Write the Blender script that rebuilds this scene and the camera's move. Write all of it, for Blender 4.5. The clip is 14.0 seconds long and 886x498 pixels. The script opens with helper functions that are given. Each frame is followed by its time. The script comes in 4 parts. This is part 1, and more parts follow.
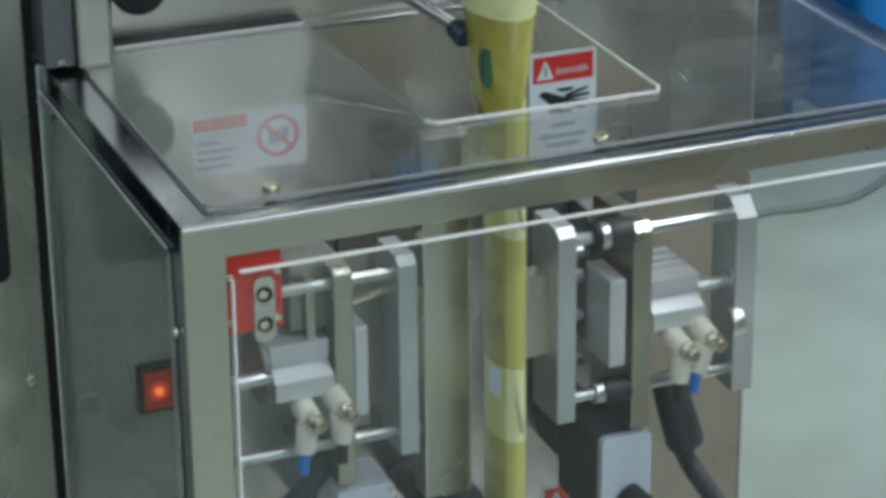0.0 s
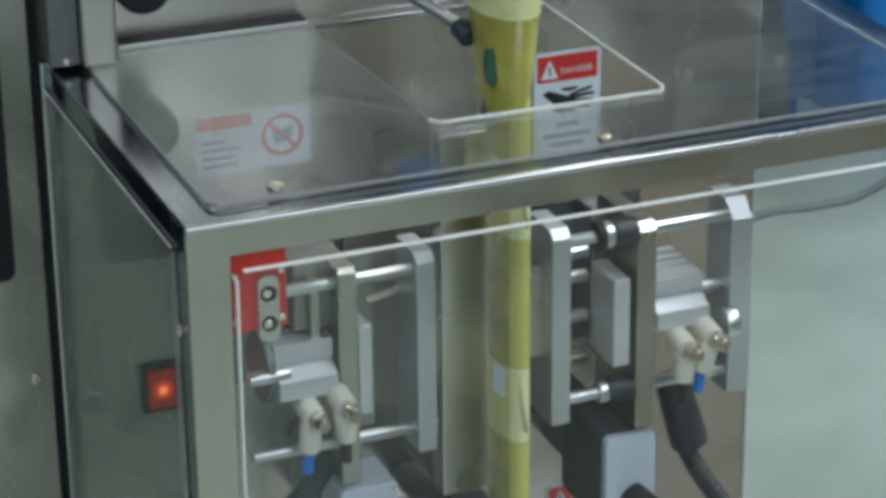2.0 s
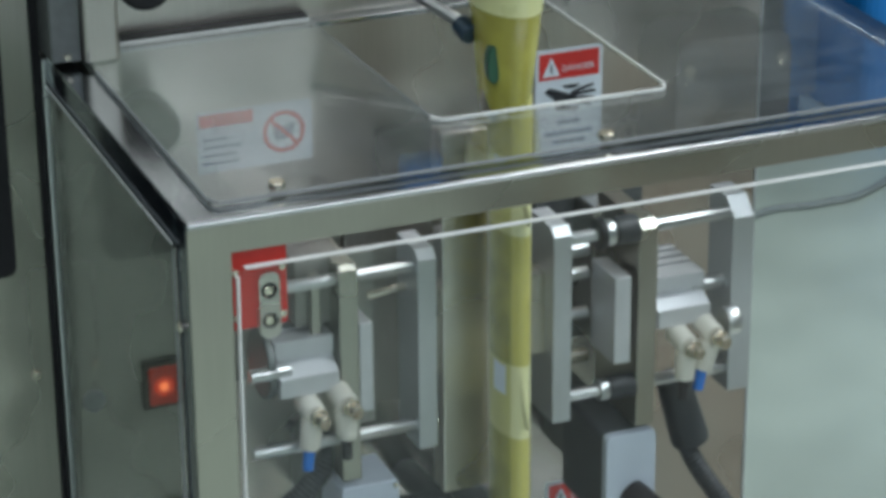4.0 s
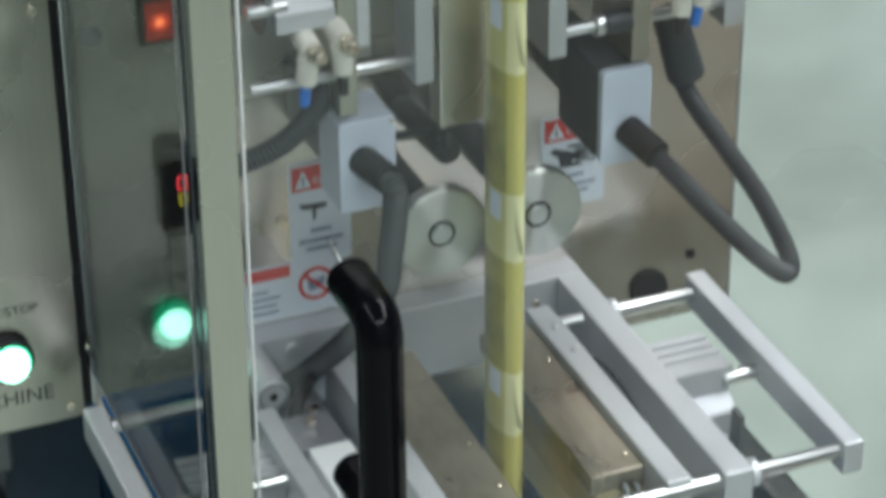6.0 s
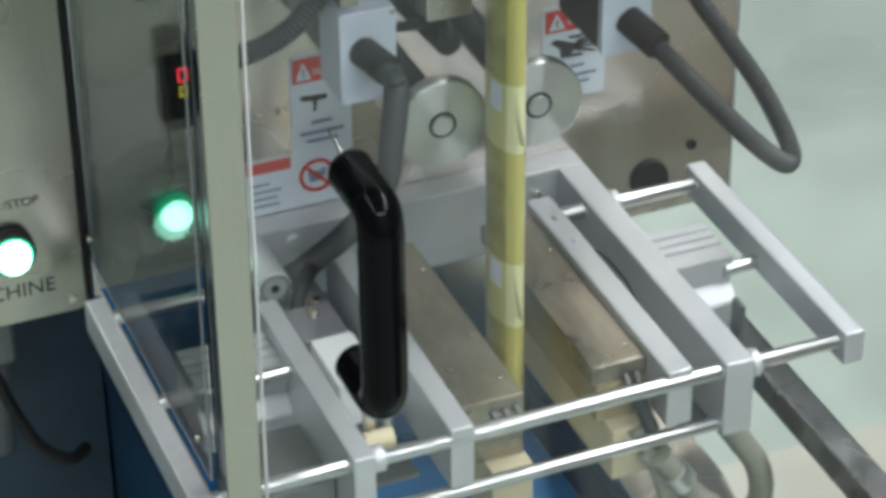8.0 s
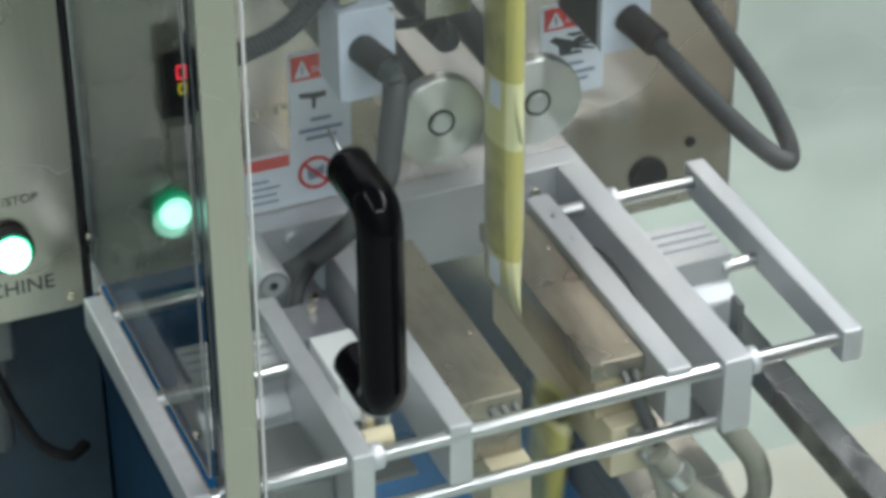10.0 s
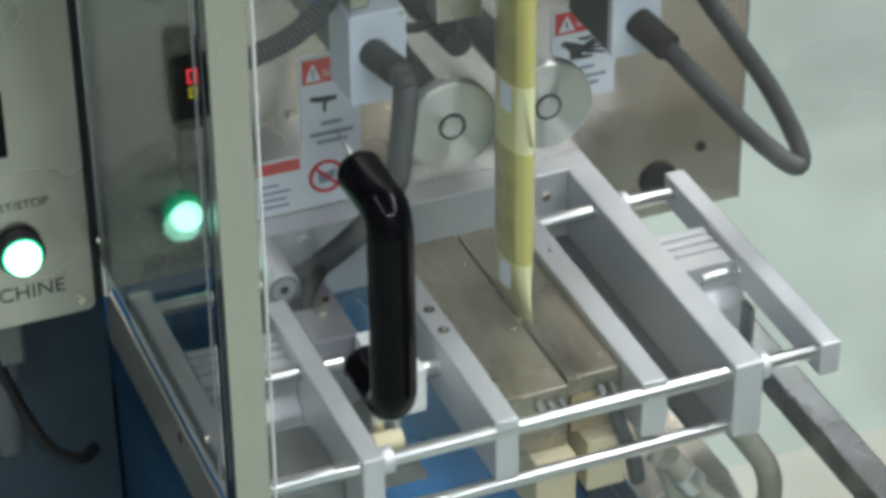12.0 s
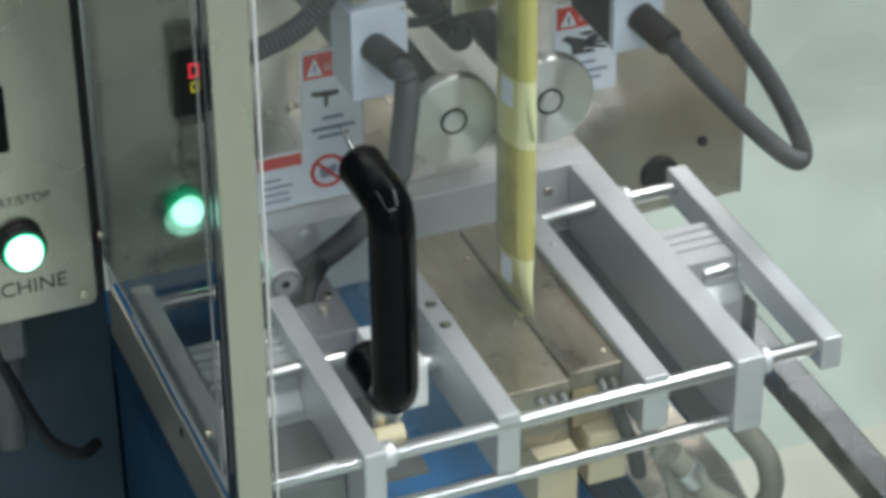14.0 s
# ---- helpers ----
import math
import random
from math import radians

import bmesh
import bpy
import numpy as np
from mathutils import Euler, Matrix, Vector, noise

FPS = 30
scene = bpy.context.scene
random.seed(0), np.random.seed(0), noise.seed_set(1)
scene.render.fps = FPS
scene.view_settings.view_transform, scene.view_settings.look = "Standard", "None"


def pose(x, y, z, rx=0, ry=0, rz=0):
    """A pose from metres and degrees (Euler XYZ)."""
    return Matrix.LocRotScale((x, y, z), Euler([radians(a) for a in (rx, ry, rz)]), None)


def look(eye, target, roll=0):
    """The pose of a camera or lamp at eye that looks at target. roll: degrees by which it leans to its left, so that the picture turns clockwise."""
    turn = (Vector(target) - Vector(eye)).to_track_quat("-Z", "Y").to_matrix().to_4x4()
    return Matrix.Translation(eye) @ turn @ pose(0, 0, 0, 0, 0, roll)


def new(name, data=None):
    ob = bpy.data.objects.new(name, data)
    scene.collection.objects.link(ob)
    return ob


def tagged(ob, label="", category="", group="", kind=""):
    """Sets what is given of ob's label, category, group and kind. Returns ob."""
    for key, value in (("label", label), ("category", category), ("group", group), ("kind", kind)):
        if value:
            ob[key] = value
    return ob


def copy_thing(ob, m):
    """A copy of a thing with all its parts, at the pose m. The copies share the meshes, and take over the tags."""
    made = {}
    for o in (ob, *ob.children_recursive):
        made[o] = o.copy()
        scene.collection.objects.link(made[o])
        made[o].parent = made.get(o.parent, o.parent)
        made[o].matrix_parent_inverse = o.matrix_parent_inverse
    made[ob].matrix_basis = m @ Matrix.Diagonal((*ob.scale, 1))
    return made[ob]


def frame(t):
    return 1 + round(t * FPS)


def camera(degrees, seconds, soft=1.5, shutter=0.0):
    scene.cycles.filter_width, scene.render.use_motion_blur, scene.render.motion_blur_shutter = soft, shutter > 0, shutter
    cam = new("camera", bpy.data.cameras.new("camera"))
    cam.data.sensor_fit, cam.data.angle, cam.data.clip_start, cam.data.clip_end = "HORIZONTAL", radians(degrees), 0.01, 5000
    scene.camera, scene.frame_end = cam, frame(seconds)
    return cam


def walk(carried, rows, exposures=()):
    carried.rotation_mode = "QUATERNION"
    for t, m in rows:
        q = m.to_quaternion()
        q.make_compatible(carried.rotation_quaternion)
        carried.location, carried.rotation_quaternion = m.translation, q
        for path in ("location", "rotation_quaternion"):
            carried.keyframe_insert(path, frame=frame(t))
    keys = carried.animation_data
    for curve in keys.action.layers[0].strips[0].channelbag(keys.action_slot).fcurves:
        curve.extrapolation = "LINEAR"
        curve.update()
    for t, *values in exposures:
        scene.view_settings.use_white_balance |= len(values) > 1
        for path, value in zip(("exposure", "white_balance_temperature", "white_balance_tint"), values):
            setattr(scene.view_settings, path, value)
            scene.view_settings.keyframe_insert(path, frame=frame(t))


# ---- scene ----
cam = camera(18.73, 14.0, soft=4.2, shutter=0.5)
EYE = Vector((-0.5333, -1.3629, 1.7554))


def aim(yaw, pitch, roll):
    """A turned camera on its tripod: degrees to the right of the y axis, down, and lean."""
    a, b, c = radians(yaw), radians(pitch), radians(roll)
    ahead = Vector((math.sin(a) * math.cos(b), math.cos(a) * math.cos(b), -math.sin(b)))
    right = Vector((math.cos(a), -math.sin(a), 0))
    up = right.cross(ahead)
    r, u = right * math.cos(c) + up * math.sin(c), up * math.cos(c) - right * math.sin(c)
    return Matrix.Translation(EYE) @ Matrix((r, u, -ahead)).transposed().to_4x4()


walk(cam, [(t, aim(*turn)) for t, *turn in (
    (0.0, 21.991, 23.045, -0.615),
    (0.5, 21.976, 23.041, -0.578),
    (1.0, 21.964, 23.058, -0.608),
    (1.5, 21.931, 23.044, -0.637),
    (2.0, 21.894, 23.059, -0.613),
    (2.5, 21.89, 23.089, -0.596),
    (4.72, 21.863, 23.204, -0.417),
    (4.8, 21.863, 23.28, -0.42),
    (5.0, 21.883, 24.728, -0.484),
    (5.5, 21.902, 28.388, -0.53),
    (6.0, 21.89, 30.875, -0.457),
    (6.5, 21.882, 33.295, -0.399),
    (6.58, 21.86, 33.42, -0.45),
    (7.0, 21.824, 33.419, -0.561),
    (7.5, 21.817, 33.266, -0.596),
    (8.0, 21.839, 33.188, -0.639),
    (10.5, 21.867, 33.248, -0.573),
    (11.0, 21.777, 33.208, -0.569),
    (11.5, 21.682, 33.168, -0.588),
    (12.0, 21.604, 33.156, -0.656),
    (12.5, 21.553, 33.164, -0.677),
    (13.0, 21.545, 33.161, -0.663),
    (13.5, 21.531, 33.182, -0.692),
    (14.0, 21.561, 33.269, -0.663),
)], exposures=[(0, -0.49, 5900, 4), (4.7, -0.49, 5900, 4), (6.6, -0.13, 6250, 8), (14, -0.13, 6250, 8)])

# ---- light: a factory hall, area lamps set for unseen ceiling tubes ----
world = bpy.data.worlds.new("hall_air")
world.use_nodes = True
world.node_tree.nodes["Background"].inputs[0].default_value = (0.80, 0.93, 0.95, 1)
world.node_tree.nodes["Background"].inputs[1].default_value = 0.23
scene.world = world


def area_lamp(name, x, y, z, sx, sy, power, colour, target=None):
    d = bpy.data.lights.new(name, "AREA")
    d.shape, d.size, d.size_y, d.energy, d.color = "RECTANGLE", sx, sy, power, colour
    o = new(name, d)
    o.matrix_world = look((x, y, z), target or (x, y + 0.001, 0))
    return o


area_lamp("ceiling_glow", 1.7, -0.9, 4.1, 0.9, 4.2, 190, (0.99, 0.98, 0.97))
area_lamp("ceiling_glow", -2.4, -1.0, 4.1, 0.6, 4.2, 58, (0.96, 0.98, 1.0))
# unseen lamp behind the camera, added to lift faces turned to the front
area_lamp("ceiling_glow", -0.4, -4.0, 4.1, 3.6, 0.6, 135, (0.97, 0.98, 1.0))
area_lamp("ceiling_glow", 1.0, 3.8, 3.65, 2.4, 0.7, 62, (0.97, 0.99, 0.97), (0.8, 1.0, 0.5))

# ---- materials ----


def material(name, colour, rough=0.5, metal=0.0, grain=0.0, scale=(40, 40, 40), bump=0.0, rough_var=0.0,
             blotch=0.0, blotch_scale=6.0, glow=None, glow_power=0.0, coat=0.0, spec=0.5, wave=0.0):
    m = bpy.data.materials.new(name)
    m.use_nodes = True
    nt = m.node_tree
    b = nt.nodes["Principled BSDF"]
    b.inputs["Base Color"].default_value = (*colour, 1)
    b.inputs["Roughness"].default_value = rough
    b.inputs["Metallic"].default_value = metal
    b.inputs["Coat Weight"].default_value = coat
    b.inputs["Specular IOR Level"].default_value = spec
    if glow:
        b.inputs["Emission Color"].default_value = (*glow, 1)
        b.inputs["Emission Strength"].default_value = glow_power
    if grain or bump or rough_var or blotch:
        tc = nt.nodes.new("ShaderNodeTexCoord")
        mp = nt.nodes.new("ShaderNodeMapping")
        mp.inputs["Scale"].default_value = scale
        nt.links.new(tc.outputs["Object"], mp.inputs[0])
        n = nt.nodes.new("ShaderNodeTexNoise")
        n.inputs["Scale"].default_value = 1.0
        n.inputs["Detail"].default_value = 5
        nt.links.new(mp.outputs[0], n.inputs["Vector"])
        n2 = nt.nodes.new("ShaderNodeTexNoise")
        n2.inputs["Scale"].default_value = blotch_scale
        n2.inputs["Detail"].default_value = 3
        nt.links.new(tc.outputs["Object"], n2.inputs["Vector"])

        def ranged(src, lo, hi):
            r = nt.nodes.new("ShaderNodeMapRange")
            r.inputs[1].default_value, r.inputs[2].default_value = 0.3, 0.7
            r.inputs[3].default_value, r.inputs[4].default_value = lo, hi
            nt.links.new(src.outputs[0], r.inputs[0])
            return r
        if grain or blotch:
            v1, v2 = ranged(n, 1 - grain, 1 + grain), ranged(n2, 1 - blotch, 1 + blotch)
            k = nt.nodes.new("ShaderNodeMath")
            k.operation = "MULTIPLY"
            nt.links.new(v1.outputs[0], k.inputs[0])
            nt.links.new(v2.outputs[0], k.inputs[1])
            mx = nt.nodes.new("ShaderNodeVectorMath")
            mx.operation = "SCALE"
            mx.inputs[0].default_value = colour
            nt.links.new(k.outputs[0], mx.inputs["Scale"])
            nt.links.new(mx.outputs[0], b.inputs["Base Color"])
        if rough_var:
            rv = ranged(n2, max(rough - rough_var, 0.02), rough + rough_var)
            nt.links.new(rv.outputs[0], b.inputs["Roughness"])
        if bump:
            bp = nt.nodes.new("ShaderNodeBump")
            bp.inputs["Strength"].default_value = bump
            bp.inputs["Distance"].default_value = 0.001
            nt.links.new(n.outputs[0], bp.inputs["Height"])
            nt.links.new(bp.outputs[0], b.inputs["Normal"])
            if wave:
                # slow waviness of rolled sheet
                n3 = nt.nodes.new("ShaderNodeTexNoise")
                n3.inputs["Scale"].default_value = 7.0
                n3.inputs["Detail"].default_value = 2
                nt.links.new(tc.outputs["Object"], n3.inputs["Vector"])
                bw = nt.nodes.new("ShaderNodeBump")
                bw.inputs["Strength"].default_value = wave
                bw.inputs["Distance"].default_value = 0.02
                nt.links.new(n3.outputs[0], bw.inputs["Height"])
                nt.links.new(bw.outputs[0], bp.inputs["Normal"])
    return m


STEEL = material("brushed_stainless", (0.64, 0.603, 0.552), 0.27, 1.0, 0.035, (900, 60, 25), 0.02, 0.10, 0.13, 6, wave=0.35)
STEEL_H = material("brushed_stainless_sheet", (0.57, 0.54, 0.50), 0.25, 1.0, 0.035, (900, 60, 25), 0.02, 0.10, 0.12, 5, wave=0.3)
POLISH = material("polished_stainless_flange", (0.42, 0.44, 0.46), 0.16, 1.0, 0.05, (300, 20, 300), 0.02, 0.05, 0.12, 14)
FRAME = material("satin_stainless_frame", (0.47, 0.455, 0.395), 0.30, 1.0, 0.035, (900, 60, 25), 0.02, 0.10, 0.10, 6, wave=0.3)
# guard steel with its dark blue reflection put into the base colour
STILE = material("steel_with_dark_reflection", (0.10, 0.125, 0.16), 0.12, 0.95, 0.06, (300, 300, 20), 0.01, 0.04, 0.15, 10)
DARKAL = material("dull_grey_metal", (0.17, 0.18, 0.18), 0.45, 0.7, 0.1, (200, 200, 200), 0.05, 0.08, 0.15, 20)
CHROME = material("polished_rod", (0.62, 0.63, 0.63), 0.29, 1.0, 0.03, (60, 300, 300), 0.02, 0.05)
ALU = material("anodised_aluminium", (0.62, 0.64, 0.66), 0.50, 0.85, 0.05, (200, 200, 200), 0.06, 0.06, 0.04, 14)
ALU_W = material("bright_aluminium", (0.68, 0.69, 0.715), 0.50, 0.68, 0.04, (160, 160, 160), 0.02, 0.06, 0.04, 14)
CAST = material("grey_painted_box", (0.60, 0.66, 0.76), 0.45, 0.1, 0.05, (220, 220, 220), 0.08, 0.05, 0.05, 20)
DARKBOX = material("dark_grey_paint", (0.085, 0.095, 0.10), 0.5, 0.0, 0.06, (220, 220, 220), 0.08, 0.05, 0.08, 20)
# brown of the unseen boxes added for the plate to reflect
REFLECTBOX = material("brown_box_for_reflection", (0.19, 0.155, 0.115), 0.8, 0.0, 0.06, (60, 60, 60), 0.05, 0.0, 0.08, 5)
DULLAL = material("dull_lavender_aluminium", (0.34, 0.345, 0.385), 0.42, 0.7, 0.06, (200, 200, 200), 0.06, 0.06, 0.10, 14)
BROWN = material("heated_brown_steel", (0.37, 0.33, 0.265), 0.32, 0.85, 0.12, (300, 60, 60), 0.06, 0.1, 0.18, 18)
TANBOARD = material("browned_insulation_board", (0.40, 0.33, 0.19), 0.5, 0.0, 0.08, (120, 120, 120), 0.1, 0.05, 0.15, 30)
BEIGE = material("cream_insulation_board", (0.66, 0.58, 0.38), 0.6, 0.0, 0.06, (150, 150, 150), 0.1, 0.05, 0.08, 25)
BLACK = material("black_gloss_plastic", (0.003, 0.003, 0.004), 0.08, 0.0, spec=0.10)
BLACKM = material("black_matt_plastic", (0.012, 0.012, 0.014), 0.5, 0.0, 0.2, (300, 300, 300), 0.1, spec=0.3)
RUBBER = material("grey_conduit_rubber", (0.030, 0.034, 0.038), 0.48, 0.0, 0.15, (300, 300, 300), 0.15, 0.08)
SNOW = material("bright_white_nylon", (0.82, 0.83, 0.82), 0.4, 0.0, 0.03, (200, 200, 200), 0.04)
GREYCABLE = material("pale_grey_cable", (0.24, 0.27, 0.27), 0.5, 0.0, 0.1, (100, 100, 100), 0.1)
WHITEP = material("white_nylon_fitting", (0.72, 0.70, 0.62), 0.38, 0.0, 0.05, (200, 200, 200), 0.05)
NICKEL = material("nickel_screw", (0.74, 0.68, 0.56), 0.22, 1.0, 0.08, (300, 300, 300), 0.1)
GREYHOSE = material("grey_olive_hose", (0.26, 0.26, 0.21), 0.42, 0.0, 0.12, (200, 200, 200), 0.1, 0.08, 0.15, 30)
BLUEP = material("blue_air_tube", (0.01, 0.16, 0.62), 0.3, 0.0, 0.04)
BLUEB = material("blue_bin_plastic", (0.02, 0.19, 0.56), 0.42, 0.0, 0.08, (60, 60, 60), 0.1, 0.1, 0.15, 5)
# bin blue in two copies: lifted inside, shade put into the walls
LINER = material("matt_blue_liner", (0.03, 0.25, 0.62), 0.8, 0.0, 0.06, (40, 40, 40), 0.1, 0.05, 0.15, 6, spec=0.1)
BINSHADE = material("shaded_blue_bin_wall", (0.022, 0.062, 0.118), 0.75, 0.0, 0.08, (60, 60, 60), 0.1, 0.1, 0.2, 5, spec=0.12)
NAVY = material("dark_blue_steel_paint", (0.022, 0.042, 0.064), 0.4, 0.0, 0.1, (80, 80, 80), 0.05, 0.08, 0.2, 6)
RED = material("red_plastic_box", (0.50, 0.025, 0.018), 0.4, 0.0, 0.06, (200, 200, 200), 0.05, 0.05)
PAPER = material("white_sticker", (0.68, 0.74, 0.80), 0.4, 0.0, 0.03, (200, 200, 200), 0.02)
INKRED = material("red_print", (0.56, 0.035, 0.03), 0.4)
INK = material("black_print", (0.015, 0.017, 0.022), 0.45)
INKGREY = material("blue_grey_print", (0.22, 0.27, 0.36), 0.5)
GREYST = material("dull_stainless_mount", (0.36, 0.35, 0.32), 0.42, 0.85, 0.06, (300, 60, 60), 0.04, 0.08, 0.12, 14)
FLOORM = material("pale_green_floor_paint", (0.46, 0.525, 0.465), 0.36, 0.0, 0.07, (9, 9, 9), 0.02, 0.10, 0.15, 2.2)
CREAM = material("cream_floor_patch", (0.60, 0.59, 0.50), 0.38, 0.0, 0.06, (9, 9, 9), 0.02, 0.10, 0.12, 3)
WALLM = material("grey_hall_wall", (0.34, 0.37, 0.37), 0.7, 0.0, 0.04, (3, 3, 3), 0.02, 0.0, 0.06, 0.8)
DARKWALL = material("dark_hall_wall", (0.075, 0.085, 0.09), 0.7, 0.0, 0.06, (3, 3, 3), 0.02, 0.0, 0.2, 0.9)
CEILM = material("ceiling_sheet", (0.30, 0.31, 0.31), 0.7, 0.0, 0.05, (3, 3, 3))
LAMPRED = material("red_lit_switch", (0.7, 0.05, 0.02), 0.3, glow=(1.0, 0.03, 0.01), glow_power=0.28)
LAMPHOT = material("lit_switch_core", (0.9, 0.3, 0.1), 0.3, glow=(1.0, 0.22, 0.07), glow_power=4.0)
LAMPMID = material("lit_switch_glow", (0.8, 0.1, 0.03), 0.3, glow=(1.0, 0.07, 0.02), glow_power=1.3)
LAMPGREEN = material("green_lit_button", (0.7, 1.0, 0.8), 0.3, glow=(0.42, 1.0, 0.72), glow_power=4.5)
LAMPRING = material("green_glow_ring", (0.02, 0.4, 0.2), 0.3, glow=(0.02, 0.9, 0.40), glow_power=0.6)
DIGITRED = material("red_led_digit", (0.5, 0.02, 0.02), 0.4, glow=(1.0, 0.04, 0.06), glow_power=3.0)
DIGITYEL = material("yellow_led_digit", (0.4, 0.35, 0.02), 0.4, glow=(0.9, 0.75, 0.03), glow_power=1.5)


def acrylic(name, tint, rough=0.03, gloss=0.6, veil=0.0):
    m = bpy.data.materials.new(name)
    m.use_nodes = True
    nt = m.node_tree
    nt.nodes.remove(nt.nodes["Principled BSDF"])
    tr, gl, mix = (nt.nodes.new("ShaderNodeBsdf" + k) for k in ("Transparent", "Glossy", "Diffuse"))
    tr.inputs[0].default_value = (*tint, 1)
    gl.inputs["Roughness"].default_value = rough
    lw = nt.nodes.new("ShaderNodeLayerWeight")
    lw.inputs[0].default_value = 0.5
    pw = nt.nodes.new("ShaderNodeMath")
    pw.operation, pw.inputs[1].default_value = "POWER", 4.0
    nt.links.new(lw.outputs["Facing"], pw.inputs[0])
    fr = nt.nodes.new("ShaderNodeMath")
    fr.operation, fr.inputs[1].default_value, fr.inputs[2].default_value = "MULTIPLY_ADD", gloss, 0.025
    nt.links.new(pw.outputs[0], fr.inputs[0])
    mx = nt.nodes.new("ShaderNodeMixShader")
    nt.links.new(fr.outputs[0], mx.inputs[0])
    nt.links.new(tr.outputs[0], mx.inputs[1])
    nt.links.new(gl.outputs[0], mx.inputs[2])
    last = mx
    if veil:
        # fine dust and wipe marks on the sheet
        mix.inputs[0].default_value = (0.75, 0.78, 0.78, 1)
        no = nt.nodes.new("ShaderNodeTexNoise")
        no.inputs["Scale"].default_value = 14
        no.inputs["Detail"].default_value = 6
        r = nt.nodes.new("ShaderNodeMapRange")
        r.inputs[1].default_value, r.inputs[2].default_value = 0.35, 0.75
        r.inputs[3].default_value, r.inputs[4].default_value = veil * 0.5, veil * 1.6
        nt.links.new(no.outputs[0], r.inputs[0])
        m2 = nt.nodes.new("ShaderNodeMixShader")
        nt.links.new(r.outputs[0], m2.inputs[0])
        nt.links.new(mx.outputs[0], m2.inputs[1])
        nt.links.new(mix.outputs[0], m2.inputs[2])
        last = m2
    else:
        nt.nodes.remove(mix)
    nt.links.new(last.outputs[0], nt.nodes["Material Output"].inputs[0])
    return m


ACRYL = acrylic("clear_acrylic", (0.975, 0.985, 0.98), 0.05, 0.5, 0.012)
ACRYL_TOP = acrylic("dusty_acrylic", (0.93, 0.95, 0.955), 0.04, 1.6, 0.03)
# side pane tint darkened so that what lies behind it looks shaded
ACRYL_SIDE = acrylic("darkened_acrylic", (0.57, 0.59, 0.585), 0.05, 0.30, 0.008)
# acrylic edges in a dull and a bright copy, light put into the colour
EDGED = material("shaded_acrylic_edge", (0.30, 0.31, 0.31), 0.4, 0.0, 0.05, (100, 100, 100))
EDGEW = material("lit_acrylic_edge", (0.80, 0.80, 0.78), 0.35, 0.0, 0.05, (100, 100, 100), glow=None)


def film_material():
    """Printed laminate: a yellow-olive window with a pale band at each seam, and a highlight painted down the front
    edge.
    """
    m = bpy.data.materials.new("printed_pouch_film")
    m.use_nodes = True
    nt = m.node_tree
    b = nt.nodes["Principled BSDF"]
    tc = nt.nodes.new("ShaderNodeTexCoord")
    sp = nt.nodes.new("ShaderNodeSeparateXYZ")
    nt.links.new(tc.outputs["Object"], sp.inputs[0])

    def step(src, at, soft, down=False):
        r = nt.nodes.new("ShaderNodeMapRange")
        r.inputs[1].default_value, r.inputs[2].default_value = at - soft, at + soft
        r.inputs[3].default_value, r.inputs[4].default_value = (1, 0) if down else (0, 1)
        nt.links.new(src, r.inputs[0])
        return r.outputs[0]

    def blend(fac, a, c2):
        x = nt.nodes.new("ShaderNodeMix")
        x.data_type = "RGBA"
        nt.links.new(fac, x.inputs[0])
        for i, c in ((6, a), (7, c2)):
            if isinstance(c, tuple):
                x.inputs[i].default_value = (*c, 1)
            else:
                nt.links.new(c, x.inputs[i])
        return x.outputs[2]
    no = nt.nodes.new("ShaderNodeTexNoise")
    no.inputs["Scale"].default_value = 48
    no.inputs["Detail"].default_value = 6
    nt.links.new(tc.outputs["Object"], no.inputs["Vector"])
    vo = nt.nodes.new("ShaderNodeTexVoronoi")
    vo.inputs["Scale"].default_value = 70
    nt.links.new(tc.outputs["Object"], vo.inputs["Vector"])
    body = blend(step(no.outputs[0], 0.5, 0.16), (0.22, 0.22, 0.045), (0.42, 0.39, 0.09))
    body = blend(step(vo.outputs["Distance"], 0.10, 0.03, True), body, (0.10, 0.10, 0.01))
    add = nt.nodes.new("ShaderNodeMath")
    add.operation = "MAXIMUM"
    nt.links.new(step(sp.outputs[2], 0.0365, 0.0006, True), add.inputs[0])
    nt.links.new(step(sp.outputs[2], 0.1130, 0.0006), add.inputs[1])
    col = blend(add.outputs[0], body, (0.60, 0.58, 0.22))
    # lighter front edge: the shine of the film put into its colour
    edge_light = nt.nodes.new("ShaderNodeMath")
    edge_light.operation = "MULTIPLY"
    edge_light.inputs[1].default_value = 0.95
    nt.links.new(step(sp.outputs[1], -0.0154, 0.0010, True), edge_light.inputs[0])
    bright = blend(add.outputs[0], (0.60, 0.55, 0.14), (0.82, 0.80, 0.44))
    col = blend(edge_light.outputs[0], col, bright)
    nt.links.new(col, b.inputs["Base Color"])
    b.inputs["Roughness"].default_value = 0.28
    b.inputs["Coat Weight"].default_value = 0.5
    bp = nt.nodes.new("ShaderNodeBump")
    bp.inputs["Strength"].default_value = 0.9
    bp.inputs["Distance"].default_value = 0.001
    nt.links.new(no.outputs[0], bp.inputs["Height"])
    nt.links.new(bp.outputs[0], b.inputs["Normal"])
    return m


FILM = film_material()



